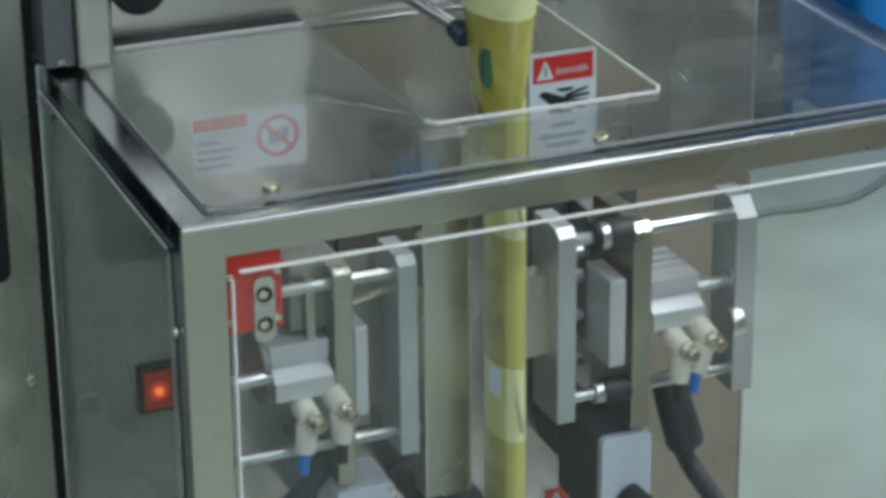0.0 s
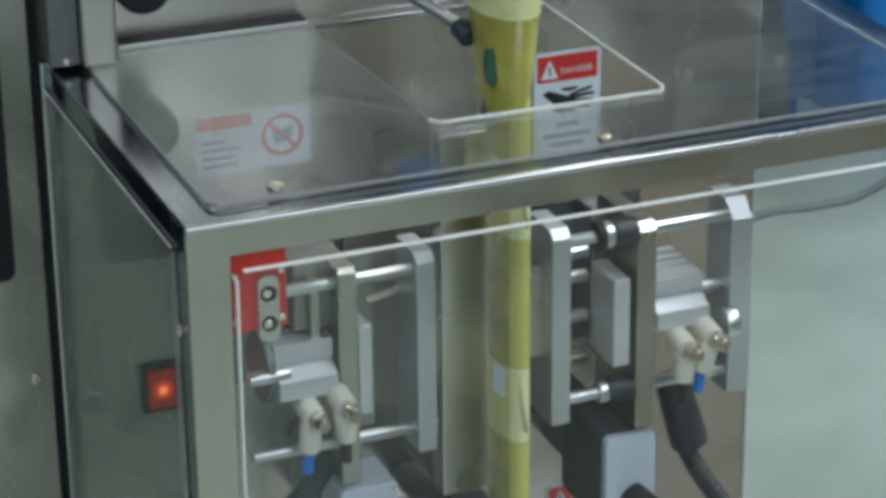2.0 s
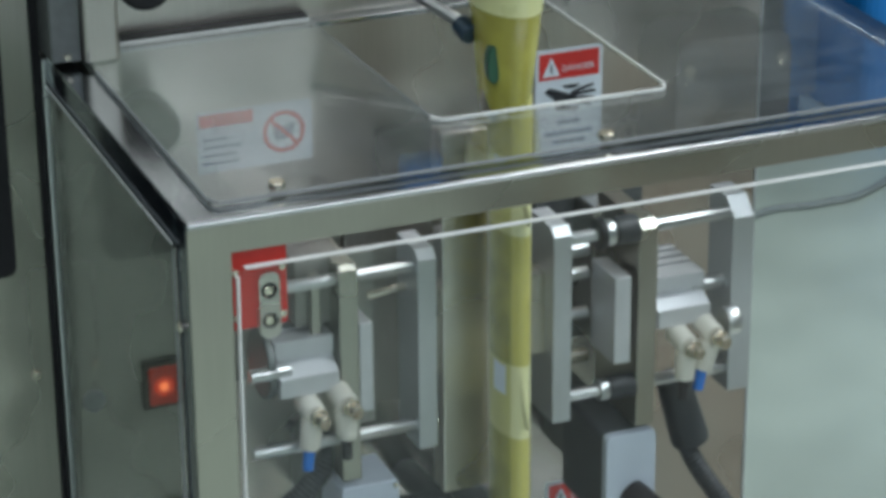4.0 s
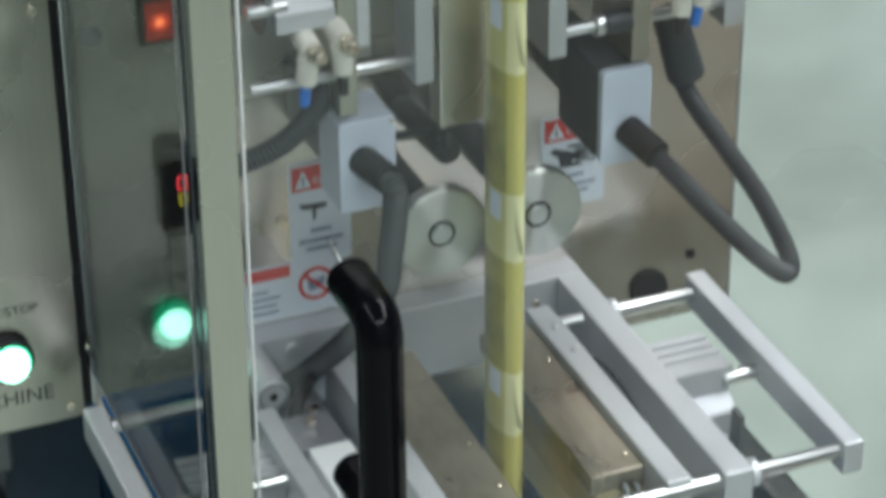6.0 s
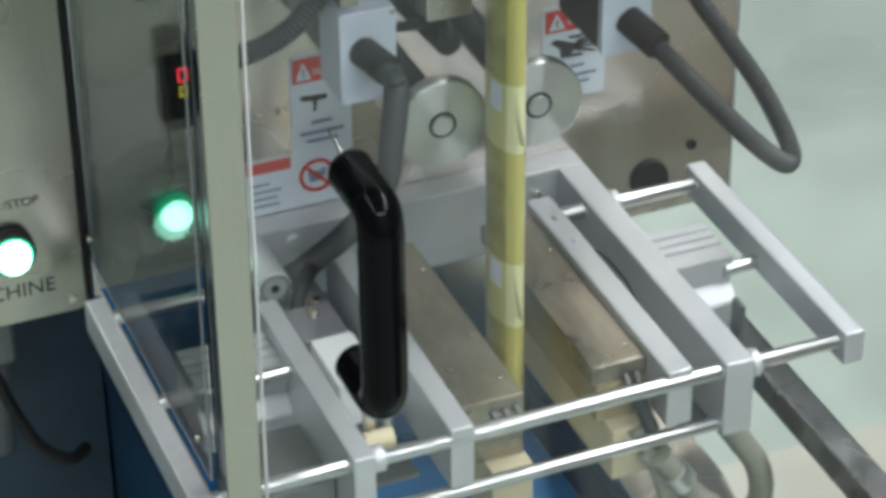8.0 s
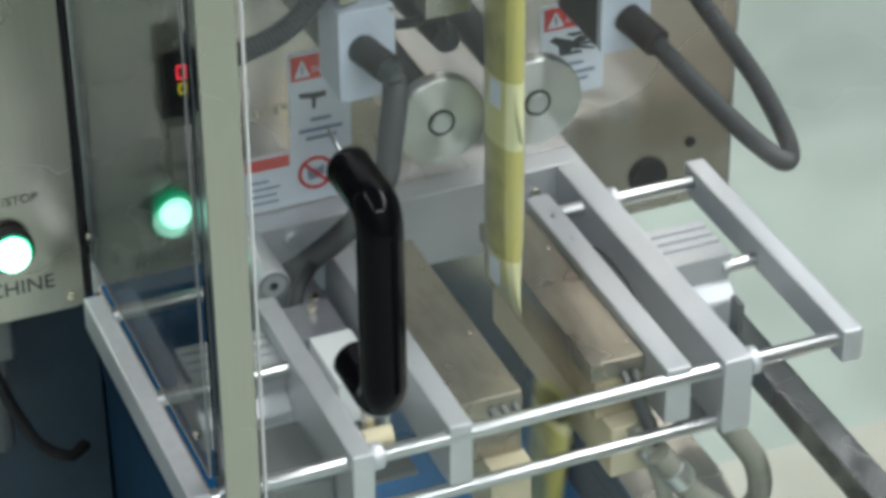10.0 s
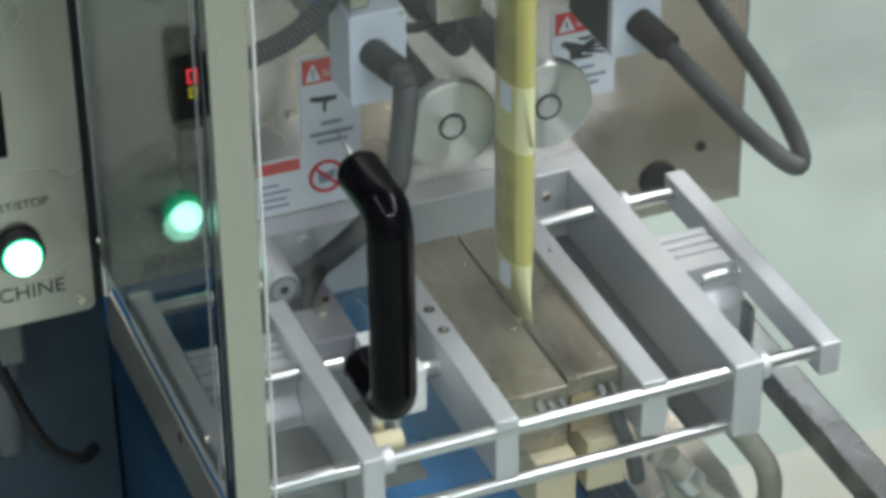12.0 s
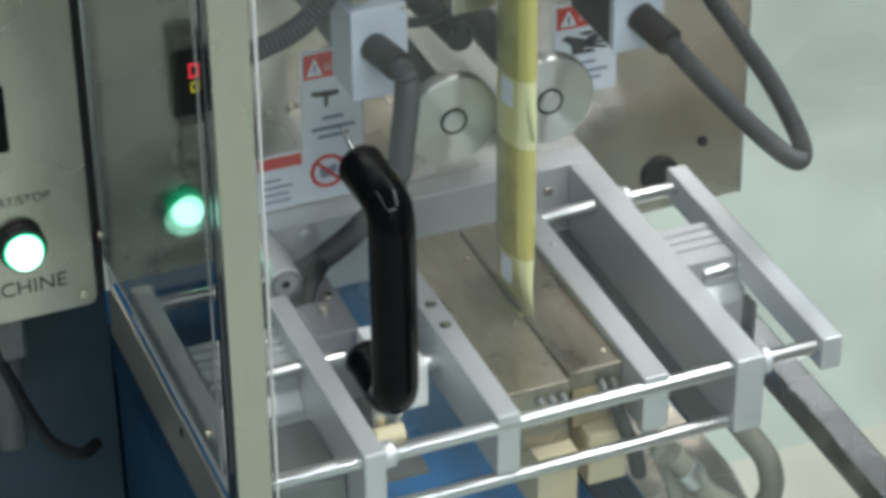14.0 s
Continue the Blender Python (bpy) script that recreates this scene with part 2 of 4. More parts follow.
def turned_material():
    """Steel faced on a lathe: its gloss runs in rings round the y axis."""
    m = material("lathe_turned_steel", (0.60, 0.61, 0.58), 0.34, 1.0, 0.05, (300, 300, 300), 0.04, 0.05)
    nt = m.node_tree
    tg = nt.nodes.new("ShaderNodeTangent")
    tg.direction_type, tg.axis = "RADIAL", "Y"
    b = nt.nodes["Principled BSDF"]
    b.inputs["Anisotropic Rotation"].default_value = 0.25
    b.inputs["Anisotropic"].default_value = 0.95
    nt.links.new(tg.outputs[0], b.inputs["Tangent"])
    return m


TURNED = turned_material()

# ---- building helpers ----
CENTRE = {}


def box(x0, x1, y0, y1, z0, z1, bevel=0.0008, bm=None):
    """A box with softened edges, in the place's own metres."""
    b2 = bmesh.new()
    bmesh.ops.create_cube(b2, size=1)
    for v in b2.verts:
        v.co = Vector(((x0 + x1) / 2 + v.co.x * (x1 - x0), (y0 + y1) / 2 + v.co.y * (y1 - y0), (z0 + z1) / 2 + v.co.z * (z1 - z0)))
    if bevel:
        bmesh.ops.bevel(b2, geom=list(b2.edges), offset=bevel, segments=2, affect="EDGES", profile=0.6)
    return merge(bm, b2)


def merge(bm, extra):
    if bm is None:
        return extra
    me = bpy.data.meshes.new("tmp")
    extra.to_mesh(me)
    extra.free()
    bm.from_mesh(me)
    bpy.data.meshes.remove(me)
    return bm


def rod(a, b, r, n=24, r2=None, bevel=0.0006, bm=None):
    """A round bar from a to b."""
    a, b = Vector(a), Vector(b)
    b2 = bmesh.new()
    bmesh.ops.create_cone(b2, cap_ends=True, segments=n, radius1=r, radius2=r if r2 is None else r2, depth=(b - a).length)
    if bevel:
        rim = [e for e in b2.edges if abs(e.verts[0].co.z - e.verts[1].co.z) < 1e-6]
        bmesh.ops.bevel(b2, geom=rim, offset=min(bevel, r * 0.3), segments=2, affect="EDGES", profile=0.6)
    m = Matrix.Translation((a + b) / 2) @ (b - a).to_track_quat("Z", "Y").to_matrix().to_4x4()
    bmesh.ops.transform(b2, matrix=m, verts=b2.verts)
    for f in b2.faces:
        f.smooth = len(f.verts) == 4
    return merge(bm, b2)


def smooth_path(points, steps=10):
    """Points along a Catmull-Rom curve through the given ones."""
    p = [Vector(q) for q in points]
    p = [2 * p[0] - p[1]] + p + [2 * p[-1] - p[-2]]
    out = []
    for i in range(1, len(p) - 2):
        for s in range(steps):
            t = s / steps
            a, b, c, d = p[i - 1:i + 3]
            out.append(0.5 * (2 * b + (c - a) * t + (2 * a - 5 * b + 4 * c - d) * t * t + (3 * b - a - 3 * c + d) * t ** 3))
    return out + [p[-2]]


def hose(points, r, n=14, ribs=0.0, pitch=0.003, steps=10, bm=None):
    """A bent tube along a smooth path; ribs is the depth of its corrugation."""
    b2 = bmesh.new()
    path = smooth_path(points, steps)
    if ribs:
        total = sum((path[i + 1] - path[i]).length for i in range(len(path) - 1))
        count = int(total / (pitch / 2))
        fine, acc, i = [], 0.0, 0
        for k in range(count + 1):
            want = total * k / count
            while i < len(path) - 2 and acc + (path[i + 1] - path[i]).length < want:
                acc += (path[i + 1] - path[i]).length
                i += 1
            seg = (path[i + 1] - path[i])
            fine.append(path[i] + seg * min(1, (want - acc) / max(seg.length, 1e-9)))
        path = fine
    rings, side = [], None
    for i, q in enumerate(path):
        d = (path[min(i + 1, len(path) - 1)] - path[max(i - 1, 0)]).normalized()
        if side is None:
            side = d.orthogonal().normalized()
        side = (side - d * side.dot(d)).normalized()
        up = d.cross(side)
        rr = r - (ribs if i % 2 else 0)
        rings.append([b2.verts.new(q + rr * (math.cos(a) * side + math.sin(a) * up)) for a in (2 * math.pi * j / n for j in range(n))])
    for a, b in zip(rings, rings[1:]):
        for j in range(n):
            f = b2.faces.new((a[j], a[(j + 1) % n], b[(j + 1) % n], b[j]))
            f.smooth = not ribs
    b2.faces.new(rings[0][::-1])
    b2.faces.new(rings[-1])
    return merge(bm, b2)


def slab(outline, axis, lo, hi, holes=(), bevel=0.0):
    """A plate cut from a flat outline (2D points) and given thickness from lo to hi along an axis."""
    b2 = bmesh.new()

    def at(u, v, w):
        return {"x": (w, u, v), "y": (u, w, v), "z": (u, v, w)}[axis]
    edges = []
    for loop in (outline, *holes):
        vs = [b2.verts.new(at(u, v, lo)) for u, v in loop]
        edges += [b2.edges.new((vs[i], vs[(i + 1) % len(vs)])) for i in range(len(vs))]
    bmesh.ops.triangle_fill(b2, use_beauty=True, use_dissolve=True, edges=edges)
    ext = bmesh.ops.extrude_face_region(b2, geom=list(b2.faces))
    moved = [v for v in ext["geom"] if isinstance(v, bmesh.types.BMVert)]
    bmesh.ops.translate(b2, vec=Vector(at(0, 0, hi - lo)), verts=moved)
    bmesh.ops.recalc_face_normals(b2, faces=b2.faces)
    if bevel:
        sharp = [e for e in b2.edges if len(e.link_faces) == 2 and e.calc_face_angle(0) > 0.9]
        bmesh.ops.bevel(b2, geom=sharp, offset=bevel, segments=2, affect="EDGES", profile=0.6)
    return b2


def rounded(x0, x1, y0, y1, r, n=5):
    pts = []
    for cx, cy, a0 in ((x1 - r, y1 - r, 0), (x0 + r, y1 - r, 90), (x0 + r, y0 + r, 180), (x1 - r, y0 + r, 270)):
        for k in range(n + 1):
            a = radians(a0 + 90 * k / n)
            pts.append((cx + r * math.cos(a), cy + r * math.sin(a)))
    return pts


def disc(cx, cy, r, n=28):
    return [(cx + r * math.cos(2 * math.pi * k / n), cy + r * math.sin(2 * math.pi * k / n)) for k in range(n)]


def settle(name, bm, mat):
    me = bpy.data.meshes.new(name)
    bm.normal_update()
    bm.to_mesh(me)
    bm.free()
    me.materials.append(mat)
    co = np.empty(len(me.vertices) * 3)
    me.vertices.foreach_get("co", co)
    co = co.reshape(-1, 3)
    return me, (co.min(0) + co.max(0)) / 2, co


def thing(name, x, y, z, label, category, group="", kind=""):
    """An Empty at a thing's base."""
    ob = new(name)
    ob.empty_display_size = 0.02
    ob.location = (x, y, z)
    CENTRE[ob.name] = Vector((x, y, z))
    return tagged(ob, label, category, group, kind)


def part(name, bm, mat, parent, label="", origin=None):
    """Links a bmesh, drawn in the place's metres, as one mesh under a thing or a part."""
    me, c, _ = settle(name, bm, mat)
    c = Vector(origin if origin is not None else c)
    me.transform(Matrix.Translation(-c))
    ob = new(name, me)
    ob.parent = parent
    ob.location = c - CENTRE[parent.name]
    CENTRE[ob.name] = c
    return tagged(ob, label)


def solid(name, bm, mat, label, category, group="", kind="", origin=None):
    """A top-level thing of one mesh."""
    me, c, _ = settle(name, bm, mat)
    c = Vector(origin if origin is not None else c)
    me.transform(Matrix.Translation(-c))
    ob = new(name, me)
    ob.location = c
    CENTRE[ob.name] = c
    return tagged(ob, label, category, group, kind)


def lettering(text, size, x, y, z, mat, parent, label=""):
    """Flat printed letters facing the front (-y), their left foot at x, z."""
    cu = bpy.data.curves.new("lettering", "FONT")
    cu.body, cu.size, cu.extrude = text, size, 0.00015
    tmp = new("lettering_tmp", cu)
    bpy.context.view_layer.update()
    me = bpy.data.meshes.new_from_object(tmp.evaluated_get(bpy.context.evaluated_depsgraph_get()))
    bpy.data.objects.remove(tmp)
    bm = bmesh.new()
    bm.from_mesh(me)
    bmesh.ops.transform(bm, matrix=pose(x, y, z, 90), verts=bm.verts)
    return part("lettering", bm, mat, parent, label)


def screw(x, y, z, r, parent, axis="y", mat=None, name="screw"):
    """A socket-head screw that stands out towards -y (or up, or to +x)."""
    d = {"y": Vector((0, -1, 0)), "z": Vector((0, 0, 1)), "x": Vector((1, 0, 0)), "w": Vector((-1, 0, 0))}[axis]
    a = Vector((x, y, z))
    bm = rod(a, a + d * r * 0.8, r, 16)
    rod(a + d * r * 0.75, a + d * r * 0.86, r * 0.45, 6, bevel=0, bm=bm)
    return part(name, bm, mat or NICKEL, parent)

# ---- the hall ----
solid("floor", box(-6, 6, -5, 4.4, -0.1, 0, 0), FLOORM, "pale green painted factory floor", "floor", kind="structure")
solid("wall_north", box(-6, 6, 4.4, 4.6, 0, 4.2, 0), DARKWALL, "dark far wall of the hall", "wall", kind="structure")
solid("wall_south", box(-6, 6, -5.2, -5, 0, 4.2, 0), WALLM, "plain grey hall wall", "wall", kind="structure")
solid("wall_east", box(6, 6.2, -5, 4.4, 0, 4.2, 0), WALLM, "plain grey hall wall", "wall", kind="structure")
solid("wall_west", box(-6.2, -6, -5, 4.4, 0, 4.2, 0), WALLM, "plain grey hall wall", "wall", kind="structure")
solid("ceiling", box(-6.2, 6.2, -5.2, 4.6, 4.2, 4.3, 0), CEILM, "plain grey hall ceiling", "ceiling", kind="structure")

# blue sheets above the view, added to tint the flange and pane reflections
for x0, x1, z0, z1 in ((0.9, 1.5, 1.9, 2.7), (-2.2, -1.5, 1.0, 3.0), (2.72, 3.5, 2.55, 3.7)):
    solid("blue_reflection_panel", box(x0, x1, 4.37, 4.4, z0, z1, 0.01), BLUEB, "unseen blue sheet added on the far wall to be reflected", "panel", kind="structure")

# boxes behind the camera, added so the steel plate reflects something dark
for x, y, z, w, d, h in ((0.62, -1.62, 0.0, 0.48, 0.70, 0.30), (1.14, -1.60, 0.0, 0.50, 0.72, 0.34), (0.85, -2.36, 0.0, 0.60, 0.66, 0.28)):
    crt = thing("mirrored_box", x + w / 2, y + d / 2, z, "unseen brown box added to darken the steel plate reflection", "carton", "cartons on the floor")
    part("body", box(x, x + w, y, y + d, z, z + h, 0.004), REFLECTBOX, crt)
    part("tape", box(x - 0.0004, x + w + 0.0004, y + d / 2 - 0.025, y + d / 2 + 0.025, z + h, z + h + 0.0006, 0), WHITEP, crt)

# thin cream sheet, paler than the floor around it
solid("floor_patch", box(0.36, 1.7, -0.5, 0.622, 0.0, 0.0015, 0), CREAM, "pale cream patch of the floor", "floor marking", kind="structure")

store = thing("dark_hall_block", 1.55, 2.9, 0, "dark grey cabinet by the far wall", "cabinet")
part("body", box(1.25, 1.87, 2.75, 3.3, 0.05, 1.1, 0.01), DARKAL, store)
part("plinth", box(1.27, 1.85, 2.78, 3.28, 0, 0.0495, 0.002), BLACKM, store)
# low dark block behind the camera, added to darken the upper plate's reflection
reflect_block = thing("dark_hall_block", 1.98, -3.8, 0, "unseen low dark grey block added for the plate to reflect", "cabinet")
part("body", box(1.28, 2.70, -4.6, -3.0, 0.05, 0.85, 0.01), DARKAL, reflect_block)
part("plinth", box(1.31, 2.67, -4.57, -3.03, 0, 0.0495, 0.002), BLACKM, reflect_block)
part("top", box(1.26, 2.72, -4.62, -2.98, 0.8502, 0.875, 0.004), DARKBOX, reflect_block)
crates = thing("storage_crate", 2.4, 2.9, 0, "blue plastic storage crate on the floor", "crate")
part("shell", slab(rounded(1.92, 3.2, 2.65, 3.3, 0.04), "z", 0.0, 0.7, bevel=0.01), BLUEB, crates)
part("rim", slab(rounded(1.90, 3.22, 2.63, 3.32, 0.05), "z", 0.7005, 0.74, bevel=0.008), BLUEB, crates)
loose = thing("floor_cable", 1.7, 2.38, 0, "thin dark cable lying on the floor", "cable")
part("cable", hose([(1.40, 2.30, 0.006), (1.56, 2.375, 0.006), (1.67, 2.37, 0.006), (1.81, 2.41, 0.006), (2.2, 2.7, 0.006)], 0.007, 10), GREYCABLE, loose)

# ---- the packing machine: cabinet, plates, legs ----
machine = thing("packing_machine", 0, 0.2, 0, "brushed stainless steel stick pouch packing machine on the floor", "packing machine")
plate_outline = [(-0.2215, 0.824), (-0.130, 0.824), (-0.130, 0.640), (0.080, 0.640), (0.080, 0.786), (0.2225, 0.786), (0.2225, 2.15), (-0.2215, 2.15)]
back_plate = part("back_plate", slab(plate_outline, "y", 0.0, 0.004), STEEL, machine)
part("plate_fold", box(0.2214, 0.2226, -0.0012, -0.0001, 0.786, 2.15, 0), ALU, machine)
part("cabinet_body", box(-0.62, 0.219, 0.0045, 0.46, 0.84, 2.15, 0.003), STEEL_H, machine)
part("hopper_tower", box(-0.12, 0.11, -0.25, 0.0, 1.62, 2.3, 0.004), STEEL_H, machine)
for x in (-0.58, 0.09):
    for y in (0.10, 0.43):
        if (x, y) != (0.09, 0.10):
            part("leg", box(x - 0.025, x + 0.025, y - 0.025, y + 0.025, 0, 0.84, 0.002), NAVY, machine)
part("base_panel", box(-0.60, -0.1950, 0.11, 0.40, 0.10, 0.835, 0.001), NAVY, machine, "dark blue painted base cabinet")
part("grommet", rod((0.1613, 0.0, 0.8133), (0.1613, -0.003, 0.8133), 0.0135, 28), BLACKM, machine, "black rubber grommet")
part("rim_hole", rod((0.1919, 0.0, 0.8325), (0.1919, -0.0015, 0.8325), 0.0036, 16), BLACKM, machine)
screw(-0.0927, 0.0, 0.921, 0.0042, machine)
screw(-0.1075, 0.0, 0.921, 0.0032, machine)
screw(-0.205, 0.0, 0.842, 0.0022, machine)
screw(-0.201, 0.0, 1.0932, 0.0022, machine)
screw(-0.1539, 0.0, 0.8330, 0.0024, machine)
part("blind_plug", rod((-0.2032, 0.0, 1.0700), (-0.2032, -0.0012, 1.0700), 0.0070, 20), ALU, machine, "grey blanking plug")
# lit switch, temperature display and run lamp on the plate
sw = part("lit_switch", box(-0.1748, -0.1518, -0.004, 0, 1.0593, 1.0893, 0.001), BLACKM, machine, "square red lit switch")
part("lens", box(-0.1718, -0.1548, -0.0065, -0.004, 1.0623, 1.0863, 0.0012), LAMPRED, sw)
part("glow_spot", rod((-0.1633, -0.0065, 1.0743), (-0.1633, -0.0069, 1.0743), 0.0060, 20), LAMPMID, sw)
part("filament", rod((-0.1633, -0.0069, 1.0743), (-0.1633, -0.0074, 1.0743), 0.0027, 16), LAMPHOT, sw)
disp = part("temperature_display", slab(rounded(-0.1680, -0.1515, 0.9330, 0.9920, 0.001), "y", -0.012, 0), BLACKM, machine, "black temperature display with red and yellow digits")


def seven_segment(x, z, w, h, mat, parent):
    """A lit 0 of six bars."""
    s = w * 0.22
    for x0, x1, z0, z1 in ((x, x + w, z, z + s), (x, x + w, z + h - s, z + h), (x, x + s, z + s, z + h / 2), (x + w - s, x + w, z + s, z + h / 2),
                           (x, x + s, z + h / 2, z + h - s), (x + w - s, x + w, z + h / 2, z + h - s)):
        part("digit_bar", box(x0, x1, -0.0128, -0.012, z0, z1, 0), mat, parent)


part("cable_duct", box(-0.1660, -0.1570, -0.006, 0, 0.8900, 0.9325, 0.001), GREYST, machine, "dull grey cable duct")
seven_segment(-0.1608, 0.9650, 0.0062, 0.0095, DIGITRED, disp)
seven_segment(-0.1600, 0.9550, 0.0050, 0.0070, DIGITYEL, disp)
lamp = part("run_lamp", rod((-0.1655, 0, 0.8690), (-0.1655, -0.005, 0.8690), 0.0125, 28), LAMPRING, machine, "round green lit push button")
part("lens", rod((-0.1655, -0.005, 0.8690), (-0.1655, -0.010, 0.8690), 0.0102, 28, 0.009), LAMPGREEN, lamp)
# pull rollers on their shafts
for x, z in ((-0.0346, 0.9651), (0.0261, 0.9646)):
    roller = part("pull_roller", rod((x, -0.110, z), (x, -0.12, z), 0.0285, 56, bevel=0.0012), TURNED, machine, "brushed steel pull roller with a bored hub")
    part("shaft", rod((x, 0, z), (x, -0.1097, z), 0.0105, 24), RUBBER, roller)
    part("hub_ring", slab(disc(x, z, 0.0085), "y", -0.1206, -0.12, [disc(x, z, 0.0068)]), BLACKM, roller)
    part("hub", rod((x, -0.12, z), (x, -0.1216, z), 0.0064, 24), CHROME, roller)
# proximity sensor with its lead
sensor = part("film_sensor", rod((-0.012, 0.0, 0.985), (-0.012, -0.075, 0.992), 0.0085, 24), RUBBER, machine, "dark round film sensor")
part("lead", hose([(-0.012, -0.072, 0.994), (-0.020, -0.078, 1.010), (-0.045, -0.062, 1.004), (-0.070, -0.03, 1.022), (-0.085, 0.0, 1.03)], 0.0032), RUBBER, sensor)
part("flange_boss", rod((-0.022, 0, 0.942), (-0.022, -0.045, 0.950), 0.0075, 20), RUBBER, machine)

# control cabinet face beside the guard
panel = thing("control_panel", -0.35, -0.006, 0.821, "stainless control panel with a lit green start button", "control panel")
part("panel_plate", slab(rounded(-0.52, -0.2285, 0.821, 2.1, 0.006), "y", -0.012, 0.004, bevel=0.0006), FRAME, panel)
part("panel_seal", box(-0.2275, -0.2222, -0.006, 0.004, 0.826, 2.1, 0.001), BLACKM, panel, "black rubber edge seal")
part("corner_trim", box(-0.2225, -0.2188, -0.010, 0.0, 0.826, 1.283, 0.001), CHROME, panel)
b = part("start_button", rod((-0.2722, -0.012, 0.8755), (-0.2722, -0.020, 0.8755), 0.0148, 32, bevel=0.0015), BLACKM, panel, "green lit start button in a black collar")
part("lens", rod((-0.2722, -0.020, 0.8745), (-0.2722, -0.026, 0.8745), 0.0112, 28, 0.0098), LAMPGREEN, b)
part("glow_ring", slab(disc(-0.2722, 0.8745, 0.0125), "y", -0.0206, -0.02, [disc(-0.2722, 0.8745, 0.0113)]), LAMPRING, b)
lettering("START/STOP", 0.0082, -0.2975, -0.01215, 0.9030, INK, panel, "small black START/STOP lettering")
lettering("MACHINE", 0.0141, -0.3085, -0.01215, 0.8395, INK, panel, "black MACHINE lettering")
screw(-0.2372, -0.012, 0.8301, 0.0028, panel)
screw(-0.2382, -0.012, 1.0983, 0.0028, panel)
hmi = part("touch_screen", slab(rounded(-0.50, -0.2464, 1.1633, 1.40, 0.006), "y", -0.020, -0.012, bevel=0.001), BLACKM, panel, "black touch screen bezel")
part("glass", slab(rounded(-0.49, -0.256, 1.175, 1.39, 0.002), "y", -0.0208, -0.020), BLACK, hmi)
part("meter_window", box(-0.32, -0.2725, -0.014, -0.012, 0.941, 0.985, 0.001), BLACK, panel)

# ---- clear guard round the sealing units ----
guard = thing("safety_guard", 0, -0.13, 0.79, "stainless framed safety guard with clear acrylic panes", "guard")
part("top_flange", slab([(-0.2195, -0.266), (0.2225, -0.266), (0.2225, -0.001), (-0.2195, -0.001)], "z", 1.281, 1.284,
                        [[(-0.2005, -0.2495), (0.2050, -0.2495), (0.2050, -0.012), (-0.2005, -0.012)]], 0.0006), POLISH, guard)
part("folded_edge", rod((-0.2190, -0.2646, 1.2822), (0.2220, -0.2646, 1.2822), 0.0019, 16), CHROME, guard)
front_outline = [(-0.2195, 0.775), (-0.2005, 0.775), (-0.1985, 1.2664), (0.2020, 1.2664), (0.2020, 0.775), (0.2225, 0.775), (0.2225, 1.2808), (-0.2195, 1.2808)]
part("front_frame", slab(front_outline, "y", -0.266, -0.2635, bevel=0.0005), FRAME, guard)
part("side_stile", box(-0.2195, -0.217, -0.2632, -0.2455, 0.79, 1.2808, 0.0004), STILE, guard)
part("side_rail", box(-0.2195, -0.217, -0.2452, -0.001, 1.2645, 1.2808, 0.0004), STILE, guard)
part("side_sill", box(-0.2195, -0.217, -0.2452, -0.001, 0.7880, 0.8275, 0.0004), GREYST, guard, "dull brown-grey steel sill")
part("sill_hole", rod((-0.2195, -0.1560, 0.8190), (-0.2200, -0.1560, 0.8190), 0.0030, 16), BLACKM, guard)
screw(-0.2195, -0.2520, 1.2268, 0.0030, guard, "w")
screw(-0.2166, -0.0232, 1.2553, 0.0026, guard, "w")
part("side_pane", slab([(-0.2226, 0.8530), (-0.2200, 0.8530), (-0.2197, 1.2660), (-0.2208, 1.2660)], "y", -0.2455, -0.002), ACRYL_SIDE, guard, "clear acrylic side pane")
part("pane_edge", slab([(-0.2230, 0.8530), (-0.2216, 0.8530), (-0.2204, 1.264), (-0.2212, 1.264)], "y", -0.2464, -0.2457), EDGED, guard)
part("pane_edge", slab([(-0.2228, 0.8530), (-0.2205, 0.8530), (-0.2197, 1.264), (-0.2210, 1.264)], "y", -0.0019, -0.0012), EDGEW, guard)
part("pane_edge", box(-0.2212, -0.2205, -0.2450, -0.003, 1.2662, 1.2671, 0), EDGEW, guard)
part("pane_edge", box(-0.2228, -0.2214, -0.2450, -0.003, 0.8522, 0.8529, 0), EDGED, guard)
for y, z in ((-0.012, 0.8700), (-0.228, 0.8700)):
    screw(-0.2226, y, z, 0.0026, guard, "w")
top_outline = [(-0.2030, -0.2520), (0.2075, -0.2520), (0.2075, -0.004), (0.0635, -0.004), (0.0635, -0.186), (0.0600, -0.1925), (-0.0625, -0.1900), (-0.0665, -0.184), (-0.0705, -0.012), (-0.2030, -0.012)]
part("top_pane", slab(top_outline, "z", 1.2844, 1.2868), ACRYL_TOP, guard, "dusty clear acrylic top pane with a cut-out")


